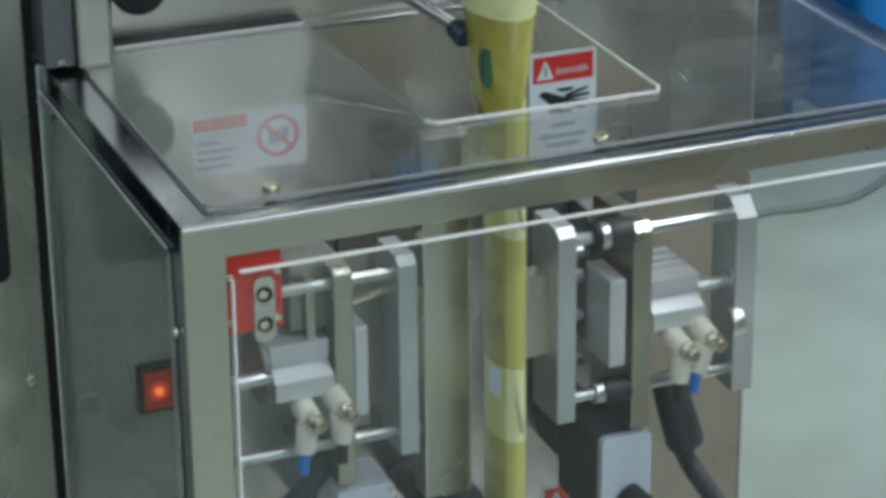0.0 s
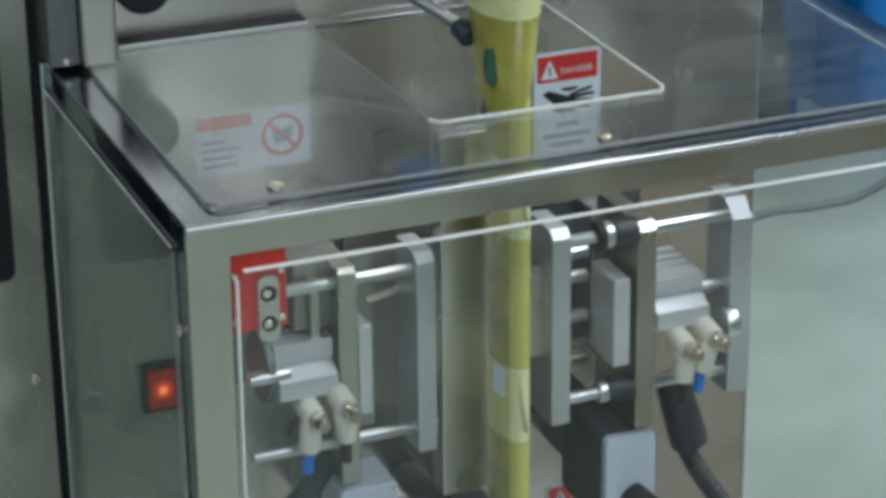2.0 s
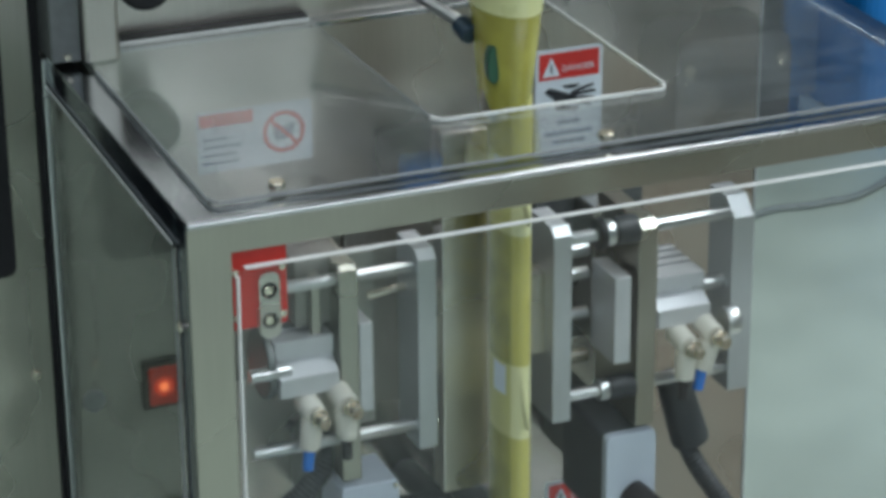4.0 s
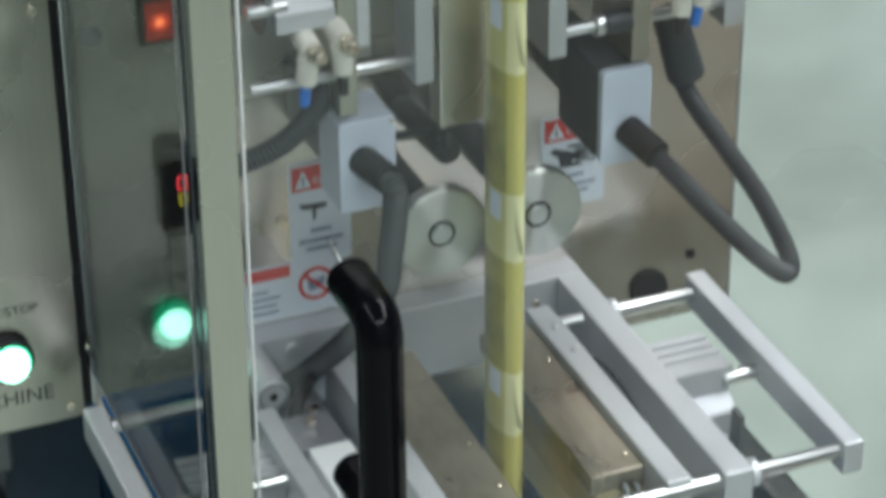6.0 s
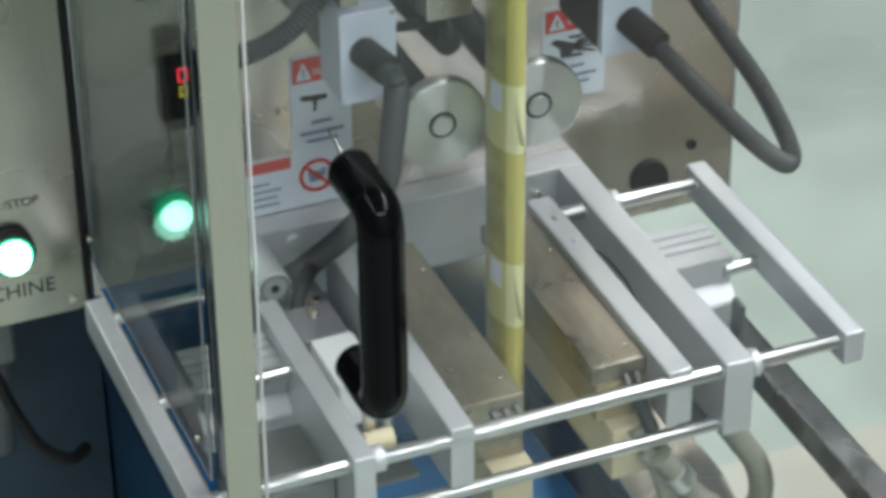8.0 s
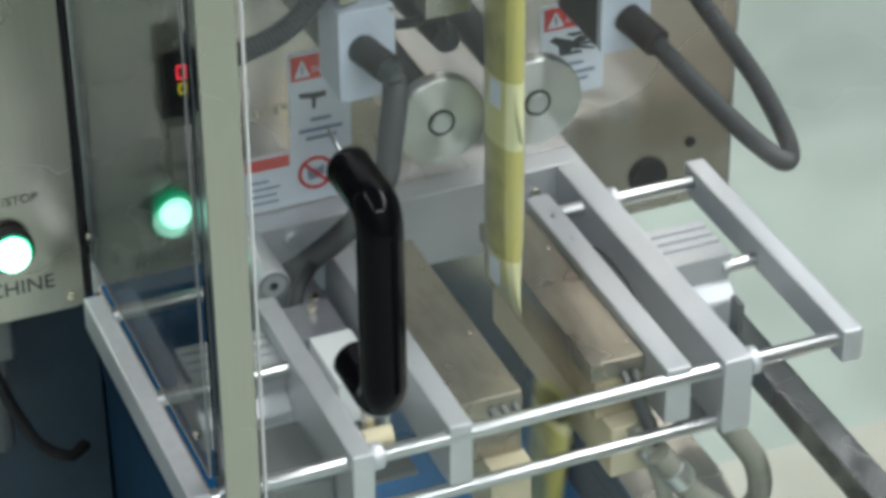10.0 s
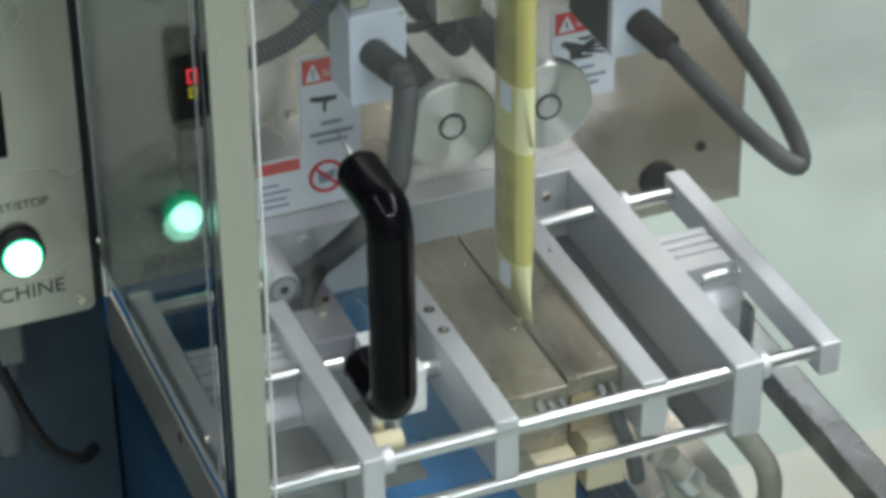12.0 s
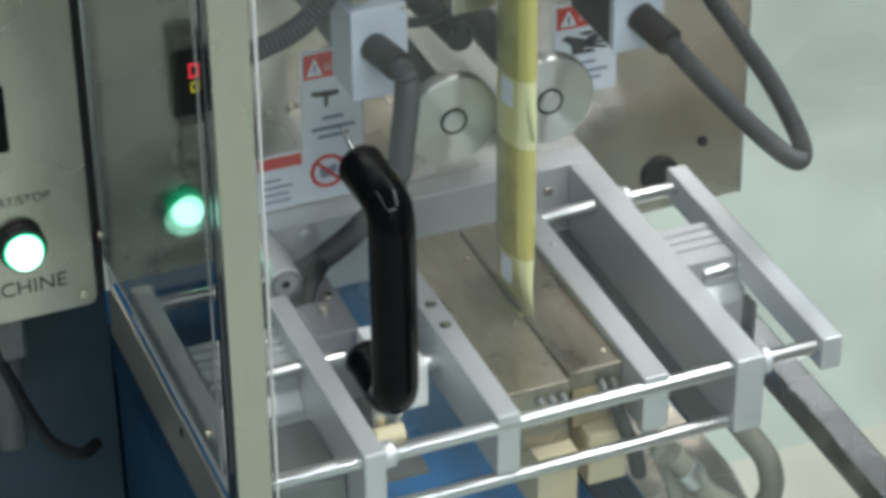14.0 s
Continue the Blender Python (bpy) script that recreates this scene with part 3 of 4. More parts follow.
def edge_strip(points, z0, z1, w, name, mat=EDGEW):
    """The sawn edge of an acrylic sheet along a flat path, its gleam put into mat."""
    bm = bmesh.new()
    for (xa, ya), (xb, yb) in zip(points, points[1:]):
        d = Vector((xb - xa, yb - ya, 0)).normalized()
        n = Vector((-d.y, d.x, 0)) * w / 2
        q = [Vector((xa, ya, 0)) - n, Vector((xb, yb, 0)) - n, Vector((xb, yb, 0)) + n, Vector((xa, ya, 0)) + n]
        lo = [bm.verts.new((v.x, v.y, z0)) for v in q]
        hi = [bm.verts.new((v.x, v.y, z1)) for v in q]
        bm.faces.new(lo[::-1])
        bm.faces.new(hi)
        for i in range(4):
            bm.faces.new((lo[i], lo[(i + 1) % 4], hi[(i + 1) % 4], hi[i]))
    return part(name, bm, mat, guard, "sawn acrylic edge")


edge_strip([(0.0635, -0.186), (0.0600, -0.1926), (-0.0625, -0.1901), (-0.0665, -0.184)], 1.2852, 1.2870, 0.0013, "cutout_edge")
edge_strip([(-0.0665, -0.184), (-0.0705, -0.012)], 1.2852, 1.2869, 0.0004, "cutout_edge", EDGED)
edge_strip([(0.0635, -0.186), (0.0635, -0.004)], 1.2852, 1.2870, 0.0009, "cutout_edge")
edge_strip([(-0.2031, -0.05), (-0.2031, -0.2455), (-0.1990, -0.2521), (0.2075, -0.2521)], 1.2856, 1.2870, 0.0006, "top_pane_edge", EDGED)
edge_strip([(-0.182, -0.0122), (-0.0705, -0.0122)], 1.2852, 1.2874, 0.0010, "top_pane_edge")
# black strip laid in the gap to draw its shade
part("gap_shade", box(-0.184, -0.0705, -0.0112, -0.0005, 1.2845, 1.2885, 0.0006), BLACKM, guard, "black strip drawn for the shade behind the top pane")
for x, y in ((-0.1684, -0.2445), (0.0017, -0.2470)):
    screw(x, y, 1.2868, 0.0042, guard, "z")
# the swinging front door of clear acrylic with its black handle
door = part("front_door", slab([(-0.1992, 0.6800), (0.2035, 0.6800), (0.2035, 1.2588), (-0.1935, 1.2588), (-0.1968, 1.2555)], "y", -0.2692, -0.2662), ACRYL, guard, "clear acrylic front door")
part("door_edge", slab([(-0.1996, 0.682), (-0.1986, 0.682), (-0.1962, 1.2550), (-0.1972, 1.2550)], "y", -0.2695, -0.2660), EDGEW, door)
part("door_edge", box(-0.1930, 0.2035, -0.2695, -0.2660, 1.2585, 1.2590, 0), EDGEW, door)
hx, hy = -0.1452, -0.312
handle = part("door_handle", hose([(hx, -0.2692, 1.0452), (hx, -0.299, 1.0452), (hx, -0.3080, 1.0428), (hx, -0.3118, 1.0350), (hx, hy, 1.0240), (hx, hy, 0.985),
                                   (hx, hy, 0.948), (hx, -0.3115, 0.9370), (hx, -0.307, 0.9290), (hx, -0.298, 0.9255), (hx, -0.2692, 0.9255)], 0.0122, 24, steps=8), BLACK, door, "glossy black bow handle")
for z in (1.0452, 0.9255):
    part("handle_washer", rod((hx, -0.2692, z), (hx, -0.2705, z), 0.0124, 28), BLACKM, door)
    part("handle_bolt", rod((hx, -0.2662, z), (hx, -0.2610, z), 0.0050, 6), NICKEL, door)
# chrome pin that draws the handle highlight mirrored in the door
part("handle_glint", rod((hx, -0.2609, 1.0470), (hx, -0.2380, 1.0520), 0.0013, 12, 0.0006, 0), CHROME, door, "thin chrome pin drawn as the handle gleam in the door")
# interlock switch behind the door
lock = part("interlock_switch", slab(rounded(-0.1990, -0.1705, 1.2245, 1.2670, 0.002), "y", -0.262, -0.236, bevel=0.0008), RED, guard, "red plastic interlock switch box")
part("key_plate", slab(rounded(-0.1856, -0.1750, 1.2192, 1.2530, 0.004), "y", -0.2650, -0.262, [disc(-0.1803, 1.2438, 0.0040, 16), disc(-0.1803, 1.2283, 0.0040, 16)], 0.0004), STEEL, lock)
for z in (1.2438, 1.2283):
    part("slot", rod((-0.1803, -0.2621, z), (-0.1803, -0.2634, z), 0.0039, 16), BLACKM, lock)
    part("slot_screw", rod((-0.1806, -0.2634, z - 0.0004), (-0.1806, -0.2646, z - 0.0004), 0.0024, 12), NICKEL, lock)
for x, z in ((-0.1962, 1.2543), (-0.1968, 1.2313), (-0.1732, 1.2543), (-0.1732, 1.2300)):
    screw(x, -0.262, z, 0.0019, lock)
# post and sensor blocks standing at the rear corner of the guard
clamp = thing("corner_bracket", -0.205, -0.02, 1.2875, "dark bracket block with a steel cover on the guard top", "bracket")
part("block", box(-0.2225, -0.2060, -0.034, -0.0055, 1.2876, 1.42, 0.001), DARKAL, clamp, "dark grey bracket block")
part("cover", slab(rounded(-0.2055, -0.1860, -0.040, -0.0060, 0.003), "z", 1.2876, 1.42, bevel=0.001), STEEL, clamp)
part("bolt", rod((-0.214, -0.034, 1.2905), (-0.214, -0.036, 1.2905), 0.002, 12), NICKEL, clamp)
knob = thing("clamp_knob", -0.170, -0.004, 1.325, "black plastic star knob on the plate", "knob")
part("grip", rod((-0.1705, -0.016, 1.328), (-0.1705, -0.042, 1.328), 0.0155, 28, bevel=0.003), BLACKM, knob)
part("stud", rod((-0.1705, 0.0, 1.328), (-0.1705, -0.0165, 1.328), 0.005, 16), NICKEL, knob)

# unseen dark block with a blue face, added for the top pane to reflect
motor = thing("pane_reflection_block", 0.178, -0.03, 1.316, "unseen dark block added for the top pane to reflect", "motor")
part("housing", slab(rounded(0.140, 0.216, 1.318, 1.47, 0.012), "y", -0.050, 0.0, bevel=0.002), DARKBOX, motor)
part("end_cap", rod((0.178, -0.050, 1.394), (0.178, -0.058, 1.394), 0.030, 28, bevel=0.002), DARKAL, motor)
for x in (0.148, 0.208):
    screw(x, -0.050, 1.335, 0.0035, motor)
part("connector", box(0.180, 0.212, -0.066, -0.0505, 1.375, 1.408, 0.003), BLUEB, motor, "blue face for a blue patch in the pane")
# second unseen block, added for the blue patch mirrored near the film
valve = thing("blue_patch_block", -0.008, -0.02, 1.362, "small unseen dark block with a blue face, added to be reflected", "valve")
part("body", box(-0.030, 0.022, -0.034, 0.0, 1.362, 1.40, 0.003), DARKBOX, valve)
part("cap", box(-0.028, -0.004, -0.046, -0.0345, 1.366, 1.396, 0.003), BLUEB, valve, "blue face for the small blue patch")
part("plug", rod((0.010, -0.0345, 1.381), (0.010, -0.050, 1.381), 0.012, 20), BLACKM, valve)

# ---- stickers ----


def sign_danger(x0, x1, z0, z1, y, label, cutter=False):
    """A hand-crush warning: red heading over a black pictogram on white."""
    s = thing("warning_label", (x0 + x1) / 2, y, z0, label, "label")
    w, h = x1 - x0, z1 - z0
    part("sheet", slab(rounded(x0, x1, z0, z1, 0.002), "y", y - 0.0004, y), PAPER, s)
    hz = z1 - h * 0.27
    part("heading", box(x0 + w * 0.05, x1 - w * 0.05, y - 0.0007, y - 0.0004, hz, z1 - h * 0.035, 0), INKRED, s)
    tx, tw, th = x0 + w * 0.10, w * 0.26, h * 0.17
    part("triangle", slab([(tx, hz + h * 0.03), (tx + tw, hz + h * 0.03), (tx + tw / 2, hz + h * 0.03 + th)], "y", y - 0.0010, y - 0.0007), PAPER, s)
    part("bar", box(tx + tw * 0.45, tx + tw * 0.55, y - 0.0012, y - 0.0010, hz + h * 0.06, hz + h * 0.14, 0), INK, s)
    lettering("DANGER", h * 0.076, x0 + w * 0.385, y - 0.0008, hz + h * 0.065, PAPER, s)
    px, pz = x0 + w * 0.5, z0 + h * 0.55
    if cutter:
        shape = [(-.34, .055), (.10, .040), (.11, -.005), (-.06, -.015), (-.08, -.11), (-.13, -.11), (-.13, -.01), (-.33, .01)]
        part("pictogram", slab([(px + w * a, pz + h * b) for a, b in shape], "y", y - 0.0008, y - 0.0004), INK, s)
    else:
        # a hand caught between two rollers
        palm = [(-.37, .075), (-.28, .105), (-.16, .075), (-.04, .045), (.06, .02), (.06, -.03), (-.02, -.06), (-.04, -.11), (-.20, -.11), (-.22, -.01)]
        part("pictogram", slab([(px + w * a, pz + h * b) for a, b in palm], "y", y - 0.0008, y - 0.0004), INK, s)
        for b0, b1, ln in ((.035, .090, .34), (.010, .034, .37), (-.018, -.030, .36), (-.045, -.092, .31)):
            a = [(.03, b0 + .016), (.03 + ln * .5, (b0 + b1) / 2 + .022), (.03 + ln, b1 + .011), (.03 + ln, b1 - .011), (.03 + ln * .5, (b0 + b1) / 2 - .006), (.03, b0 - .016)]
            part("pictogram", slab([(px + w * u, pz + h * v) for u, v in a], "y", y - 0.0008, y - 0.0004), INK, s)
        for dz, flip in ((.115, 1), (-.115, -1)):
            cap = [(px + w * (.03 + .13 * math.cos(q)), pz + h * (dz - flip * .035 * math.sin(q))) for q in (k * math.pi / 8 for k in range(9))]
            part("pictogram", slab(cap, "y", y - 0.0008, y - 0.0004), INK, s)
    for ln, v in ((0.34, 0.315), (0.72, 0.215), (0.50, 0.135)):
        part("text_bar", box(px - w * ln / 2, px + w * ln / 2, y - 0.0007, y - 0.0004, z0 + h * v, z0 + h * (v + 0.035), 0), INKGREY, s)
    return s


def ring(cx, cz, r0, r1, y, parent, mat, name="ring"):
    return part(name, slab(disc(cx, cz, r1, 36), "y", y - 0.0003, y, [disc(cx, cz, r0, 36)]), mat, parent)


def sign_forbidden(x0, x1, xm, z0, z1, y, label, head=0.75):
    """Red heading and lines of print on one half, a red no-hands ring on the other."""
    s = thing("safety_label", (x0 + x1) / 2, y, z0, label, "label")
    w, h = x1 - x0, z1 - z0
    part("sheet", slab(rounded(x0, x1, z0, z1, 0.001), "y", y - 0.0004, y), PAPER, s)
    part("heading", box(x0 + 0.001, xm - 0.001, y - 0.0007, y - 0.0004, z0 + h * head, z1 - h * 0.04, 0), INKRED, s)
    for k in range(4):
        ln = (0.5, 0.8, 0.7, 0.75)[k]
        part("text_bar", box(x0 + 0.003, x0 + 0.003 + (xm - x0 - 0.006) * ln, y - 0.0007, y - 0.0004, z0 + h * (0.52 - 0.13 * k), z0 + h * (0.565 - 0.13 * k), 0), INKGREY, s)
    cx, cz, r = (xm + x1) / 2, z0 + h * 0.52, min((x1 - xm), h) * 0.37
    ring(cx, cz, r * 0.80, r, y - 0.0005, s, INKRED)
    part("pictogram", slab([(cx - r * .5, cz + r * .30), (cx + r * .1, cz + r * .25), (cx + r * .5, cz + r * .42), (cx + r * .45, cz - r * .1), (cx + r * .1, cz - r * .35), (cx - r * .4, cz - r * .4)], "y", y - 0.0008, y - 0.0004), INKGREY, s)
    a = math.pi / 4
    d, n = Vector((math.cos(a), -math.sin(a))) * r * 0.85, Vector((math.sin(a), math.cos(a))) * r * 0.09
    part("slash", slab([(cx - d.x - n.x, cz - d.y - n.y), (cx + d.x - n.x, cz + d.y - n.y), (cx + d.x + n.x, cz + d.y + n.y), (cx - d.x + n.x, cz - d.y + n.y)], "y", y - 0.0012, y - 0.0008), INKRED, s)
    return s


sign_danger(0.0728, 0.1160, 1.1750, 1.2440, -0.0003, "white danger sticker with red heading on the steel plate")
sign_danger(0.0815, 0.1262, 0.8900, 0.9570, -0.0003, "white danger sticker behind the pull rollers")
sign_danger(-0.0875, -0.0475, 0.8870, 0.9600, -0.0003, "white danger sticker behind the grey heater box", True)
sign_forbidden(-0.1348, -0.0665, -0.1008, 1.1990, 1.2355, -0.0003, "white no-hands sticker with red heading under the top pane")
sign_forbidden(-0.1190, -0.0560, -0.0880, 0.8525, 0.8920, -0.0005, "white no-hands sticker with red heading low on the plate")

# ---- forming tube with the film folded round it ----
CX, CY = -0.0028, -0.1380
former = thing("forming_tube", CX, CY, 1.268, "forming tube wrapped in yellow printed film", "forming tube")


def cone_wrap(z0, r0, z1, r1, n=40, squash=1.0):
    bm = bmesh.new()
    rings = []
    for z, r in ((z0, r0), (z0 * 0.5 + z1 * 0.5, (r0 + r1) / 2), (z1, r1)):
        rings.append([bm.verts.new((CX - 0.0032 + r * math.cos(2 * math.pi * k / n), CY + r * squash * math.sin(2 * math.pi * k / n), z)) for k in range(n)])
    for a, c in zip(rings, rings[1:]):
        for k in range(n):
            bm.faces.new((a[k], a[(k + 1) % n], c[(k + 1) % n], c[k])).smooth = True
    return bm


FILMCLEAR = material("yellow_film", (0.40, 0.37, 0.07), 0.2, 0.0, 0.10, (60, 60, 40), 0.15, 0.08, 0.15, 30, coat=0.5)
FILMPALE = material("pale_yellow_film", (0.74, 0.74, 0.36), 0.3, 0.0, 0.04, (60, 60, 40), 0.1, 0.05, 0.05, 30, coat=0.2)
GREENINK = material("green_print", (0.025, 0.09, 0.05), 0.35, coat=0.3)
part("film_wrap", cone_wrap(1.2700, 0.0120, 1.3255, 0.0170, squash=1.73), FILMCLEAR, former, "yellow film folded round the tube")
part("film_band", cone_wrap(1.3256, 0.0173, 1.37, 0.0215, squash=1.70), FILMPALE, former, "pale yellow film band")
part("tube_core", rod((CX - 0.002, CY, 1.2660), (CX - 0.002, CY, 1.62), 0.0140, 32), STEEL, former)
part("collar", rod((CX - 0.002, CY, 1.3705), (CX - 0.002, CY, 1.62), 0.0245, 32, 0.030), STEEL, former)
part("print_patch", slab([(CX - 0.0158 + 0.0036 * math.cos(q), 1.2975 + 0.0105 * math.sin(q)) for q in (k * math.pi / 10 for k in range(20))], "y", CY - 0.0165, CY - 0.0100, bevel=0.0008), GREENINK, former)
guide = thing("guide_rod", -0.035, -0.1, 1.30, "chrome film guide rod with a dark clamp", "rod")
part("bar", rod((-0.0640, 0.0, 1.3330), (-0.0238, -0.125, 1.3118), 0.0034, 20), CHROME, guide)
part("clamp", rod((-0.0245, -0.122, 1.3115), (-0.0225, -0.132, 1.3075), 0.0056, 20), NAVY, guide)

# ---- vertical sealing unit ----
YF, YB = -0.112, -0.070
vs = thing("vertical_sealer", 0, -0.06, 1.02, "aluminium vertical sealing unit with air cylinders behind the guard", "sealing unit")


def bar(x0, x1, y0, y1, z0, z1, chamfer, mat, parent, name, label=""):
    """An upright bar whose top front edge is cut off."""
    pts = [(y0, z0), (y1, z0), (y1, z1), (y0 + chamfer, z1), (y0, z1 - chamfer)]
    return part(name, slab(pts, "x", x0, x1, bevel=0.0006), mat, parent, label)


def cylinder_body(x0, x1, y0, y1, z0, z1):
    """A square air cylinder with two grooves along its front and top."""
    g, h, d = 0.0025, z1 - z0, y1 - y0
    top = []
    for k in (0.84, 0.66, 0.48):
        yk = y0 + d * k
        top += [(yk + 0.0016, z1), (yk + 0.0012, z1 - g), (yk - 0.0012, z1 - g), (yk - 0.0016, z1)]
    step = y0 + d * 0.17
    p = [(y0, z0), (y1, z0), (y1, z1), *top, (step, z1), (step, z1 - h * 0.34), (step + 0.002, z1 - h * 0.36), (step + 0.002, z1 - h * 0.44),
         (step, z1 - h * 0.46), (y0 + d * 0.02, z1 - h * 0.62), (y0, z1 - h * 0.66)]
    return slab(p, "x", x0, x1, bevel=0.0004)


def fitting(x, y, z, parent, tube=BLUEP, lean=0.0):
    """An elbow push-in fitting with a speed screw in its nose and a tube leaving downwards."""
    f = part("elbow_fitting", rod((x, y + 0.012, z + 0.002), (x, y - 0.006, z), 0.0068, 20, 0.0062), WHITEP, parent, "white nylon elbow fitting")
    part("collar", rod((x + lean * 0.2, y - 0.002, z - 0.004), (x + lean, y - 0.002, z - 0.021), 0.0064, 20, 0.0056), WHITEP, f)
    part("speed_screw", rod((x, y - 0.006, z), (x + 0.002, y - 0.016, z - 0.001), 0.0040, 12), NICKEL, f)
    part("lock_nut", rod((x + 0.0006, y - 0.008, z), (x + 0.001, y - 0.0105, z), 0.0058, 6), NICKEL, f)
    part("air_tube", rod((x + lean, y - 0.002, z - 0.020), (x + lean * 1.4, y - 0.002, z - 0.034), 0.0032, 14), tube, f)
    return f


# fixed left half
bar(-0.0920, -0.0812, YF, YB, 1.0490, 1.1790, 0.0028, FRAME, vs, "guide_bar")
part("guide_back", box(-0.1045, -0.0990, -0.102, -0.0962, 1.135, 1.172, 0.0008), FRAME, vs)
part("cylinder", cylinder_body(-0.1275, -0.0935, -0.114, -0.066, 1.1075, 1.1375), ALU_W, vs, "grooved aluminium air cylinder")
part("cylinder_cap", rod((-0.1325, -0.091, 1.1205), (-0.1277, -0.091, 1.1205), 0.0205, 32, bevel=0.0012), DARKAL, vs, "round grey cylinder end cap")
part("cylinder_rib", box(-0.1273, -0.0940, -0.1150, -0.1141, 1.1160, 1.1195, 0.0004), ALU_W, vs)
part("stop_block", box(-0.0808, -0.0728, -0.112, -0.085, 1.090, 1.1435, 0.001), ALU_W, vs)
fitting(-0.1115, -0.119, 1.1000, vs, BLUEP, -0.003)
fitting(-0.0935, -0.121, 1.1035, vs, BLACKM, 0.0)
part("mount_wall", box(-0.130, -0.060, -0.028, 0.0, 1.08, 1.17, 0.001), GREYST, vs)
part("rear_plate", box(-0.0790, -0.0600, -0.080, -0.072, 1.066, 1.172, 0.0008), GREYST, vs)
part("rear_plate", box(-0.0600, 0.0, -0.032, -0.028, 1.052, 1.176, 0.0008), GREYST, vs)
part("mount_block", box(-0.112, -0.0835, -0.0960, -0.0285, 1.140, 1.1795, 0.001), GREYST, vs)
# fixed right half
bar(0.0882, 0.0998, YF, -0.056, 1.0480, 1.1760, 0.0045, FRAME, vs, "guide_bar")
part("cylinder_rib", box(0.1008, 0.1332, -0.1150, -0.1141, 1.1165, 1.1200, 0.0004), ALU_W, vs)
part("cylinder", cylinder_body(0.1005, 0.1335, -0.114, -0.062, 1.1085, 1.1365), ALU_W, vs, "grooved aluminium air cylinder")
part("mount_wall", box(0.06, 0.13, -0.030, 0.0, 1.07, 1.17, 0.001), DARKAL, vs)
part("mount_block", box(0.085, 0.105, -0.058, -0.028, 1.08, 1.165, 0.001), STEEL_H, vs)
part("stop_block", box(0.0735, 0.0838, -0.112, -0.080, 1.0900, 1.1440, 0.001), ALU_W, vs)
part("bushing", rod((0.0740, -0.106, 1.1705), (0.0885, -0.106, 1.1705), 0.0084, 24), RUBBER, vs)
part("bushing_ring", rod((0.0680, -0.106, 1.1705), (0.0740, -0.106, 1.1705), 0.0078, 24), CHROME, vs)
part("bushing_cap", rod((0.064, -0.106, 1.1705), (0.0682, -0.106, 1.1705), 0.0092, 24), BLACKM, vs)
part("bushing", rod((0.0720, -0.106, 1.0730), (0.0885, -0.106, 1.0730), 0.0072, 24), RUBBER, vs)
part("bushing_ring", rod((0.0660, -0.106, 1.0730), (0.0720, -0.106, 1.0730), 0.0066, 24), CHROME, vs)
for z in (1.083, 1.11, 1.135, 1.150):
    part("spring_pin", rod((0.047, -0.078, z), (0.072, -0.078, z), 0.0042, 16), CHROME if z > 1.1 else NICKEL, vs)
fitting(0.1135, -0.122, 1.1010, vs, BLACKM, -0.001)
fitting(0.1300, -0.122, 1.1050, vs, BLUEP, -0.006)
# left moving half: jaw plate, rods and heating bar
ljaw = bar(-0.0545, -0.0434, YF, -0.080, 1.0600, 1.1800, 0.005, ALU, vs, "left_jaw_plate", "moving aluminium jaw plate")
for z in (1.1690, 1.0725):
    part("guide_rod", rod((-0.1500, -0.104, z), (-0.0540, -0.104, z), 0.0036, 20), CHROME, ljaw)
part("piston_rod", rod((-0.1515, -0.108, 1.1215), (-0.1280, -0.108, 1.1215), 0.0040, 20), CHROME, ljaw)
part("heating_bar", box(-0.0383, -0.0106, -0.108, -0.092, 1.027, 1.245, 0.001), STEEL, ljaw, "plain steel heating bar")
part("heater_link", box(-0.0436, -0.0380, -0.100, -0.086, 1.10, 1.15, 0.0006), STEEL, ljaw)
screw(-0.0434, -0.106, 1.0725, 0.0032, ljaw, "x")
part("strut", rod((-0.0770, -0.092, 1.150), (-0.0540, -0.092, 1.1525), 0.0022, 12), NICKEL, ljaw)
# right moving half
rjaw = bar(0.0412, 0.0526, YF, -0.078, 1.0600, 1.1800, 0.005, ALU, vs, "right_jaw_plate", "moving aluminium jaw plate")
for z in (1.1705, 1.0730):
    part("guide_rod", rod((0.0520, -0.106, z), (0.1540, -0.106, z), 0.0036, 20), CHROME, rjaw)
bar(0.1535, 0.1668, YF, -0.082, 1.0595, 1.1790, 0.010, ALU, rjaw, "outer_yoke")
part("heating_bar", box(0.0085, 0.0210, -0.108, -0.092, 1.027, 1.245, 0.001), STEEL, rjaw, "plain steel heating bar")
part("heater_link", box(0.0205, 0.0416, -0.100, -0.086, 1.10, 1.15, 0.0006), STEEL, rjaw)
part("piston_rod", rod((0.1330, -0.100, 1.1255), (0.1540, -0.100, 1.1255), 0.0045, 20), CHROME, rjaw)
part("stop_nut", rod((0.1460, -0.118, 1.1085), (0.1540, -0.118, 1.1085), 0.0085, 20), CHROME, rjaw)

# grey heater terminal boxes with ribbed conduits
tb = thing("terminal_box", -0.082, -0.07, 0.983, "grey painted terminal box with a black conduit", "terminal box")
part("housing", slab(rounded(-0.0924, -0.0580, 0.9850, 1.0430, 0.003), "y", -0.110, -0.075, bevel=0.0012), CAST, tb)
part("bracket", box(-0.086, -0.066, -0.0752, 0.0, 0.992, 1.032, 0.001), DARKAL, tb)
part("lid_screw", rod((-0.0605, -0.110, 1.0400), (-0.0605, -0.1112, 1.0400), 0.0016, 12), NICKEL, tb)
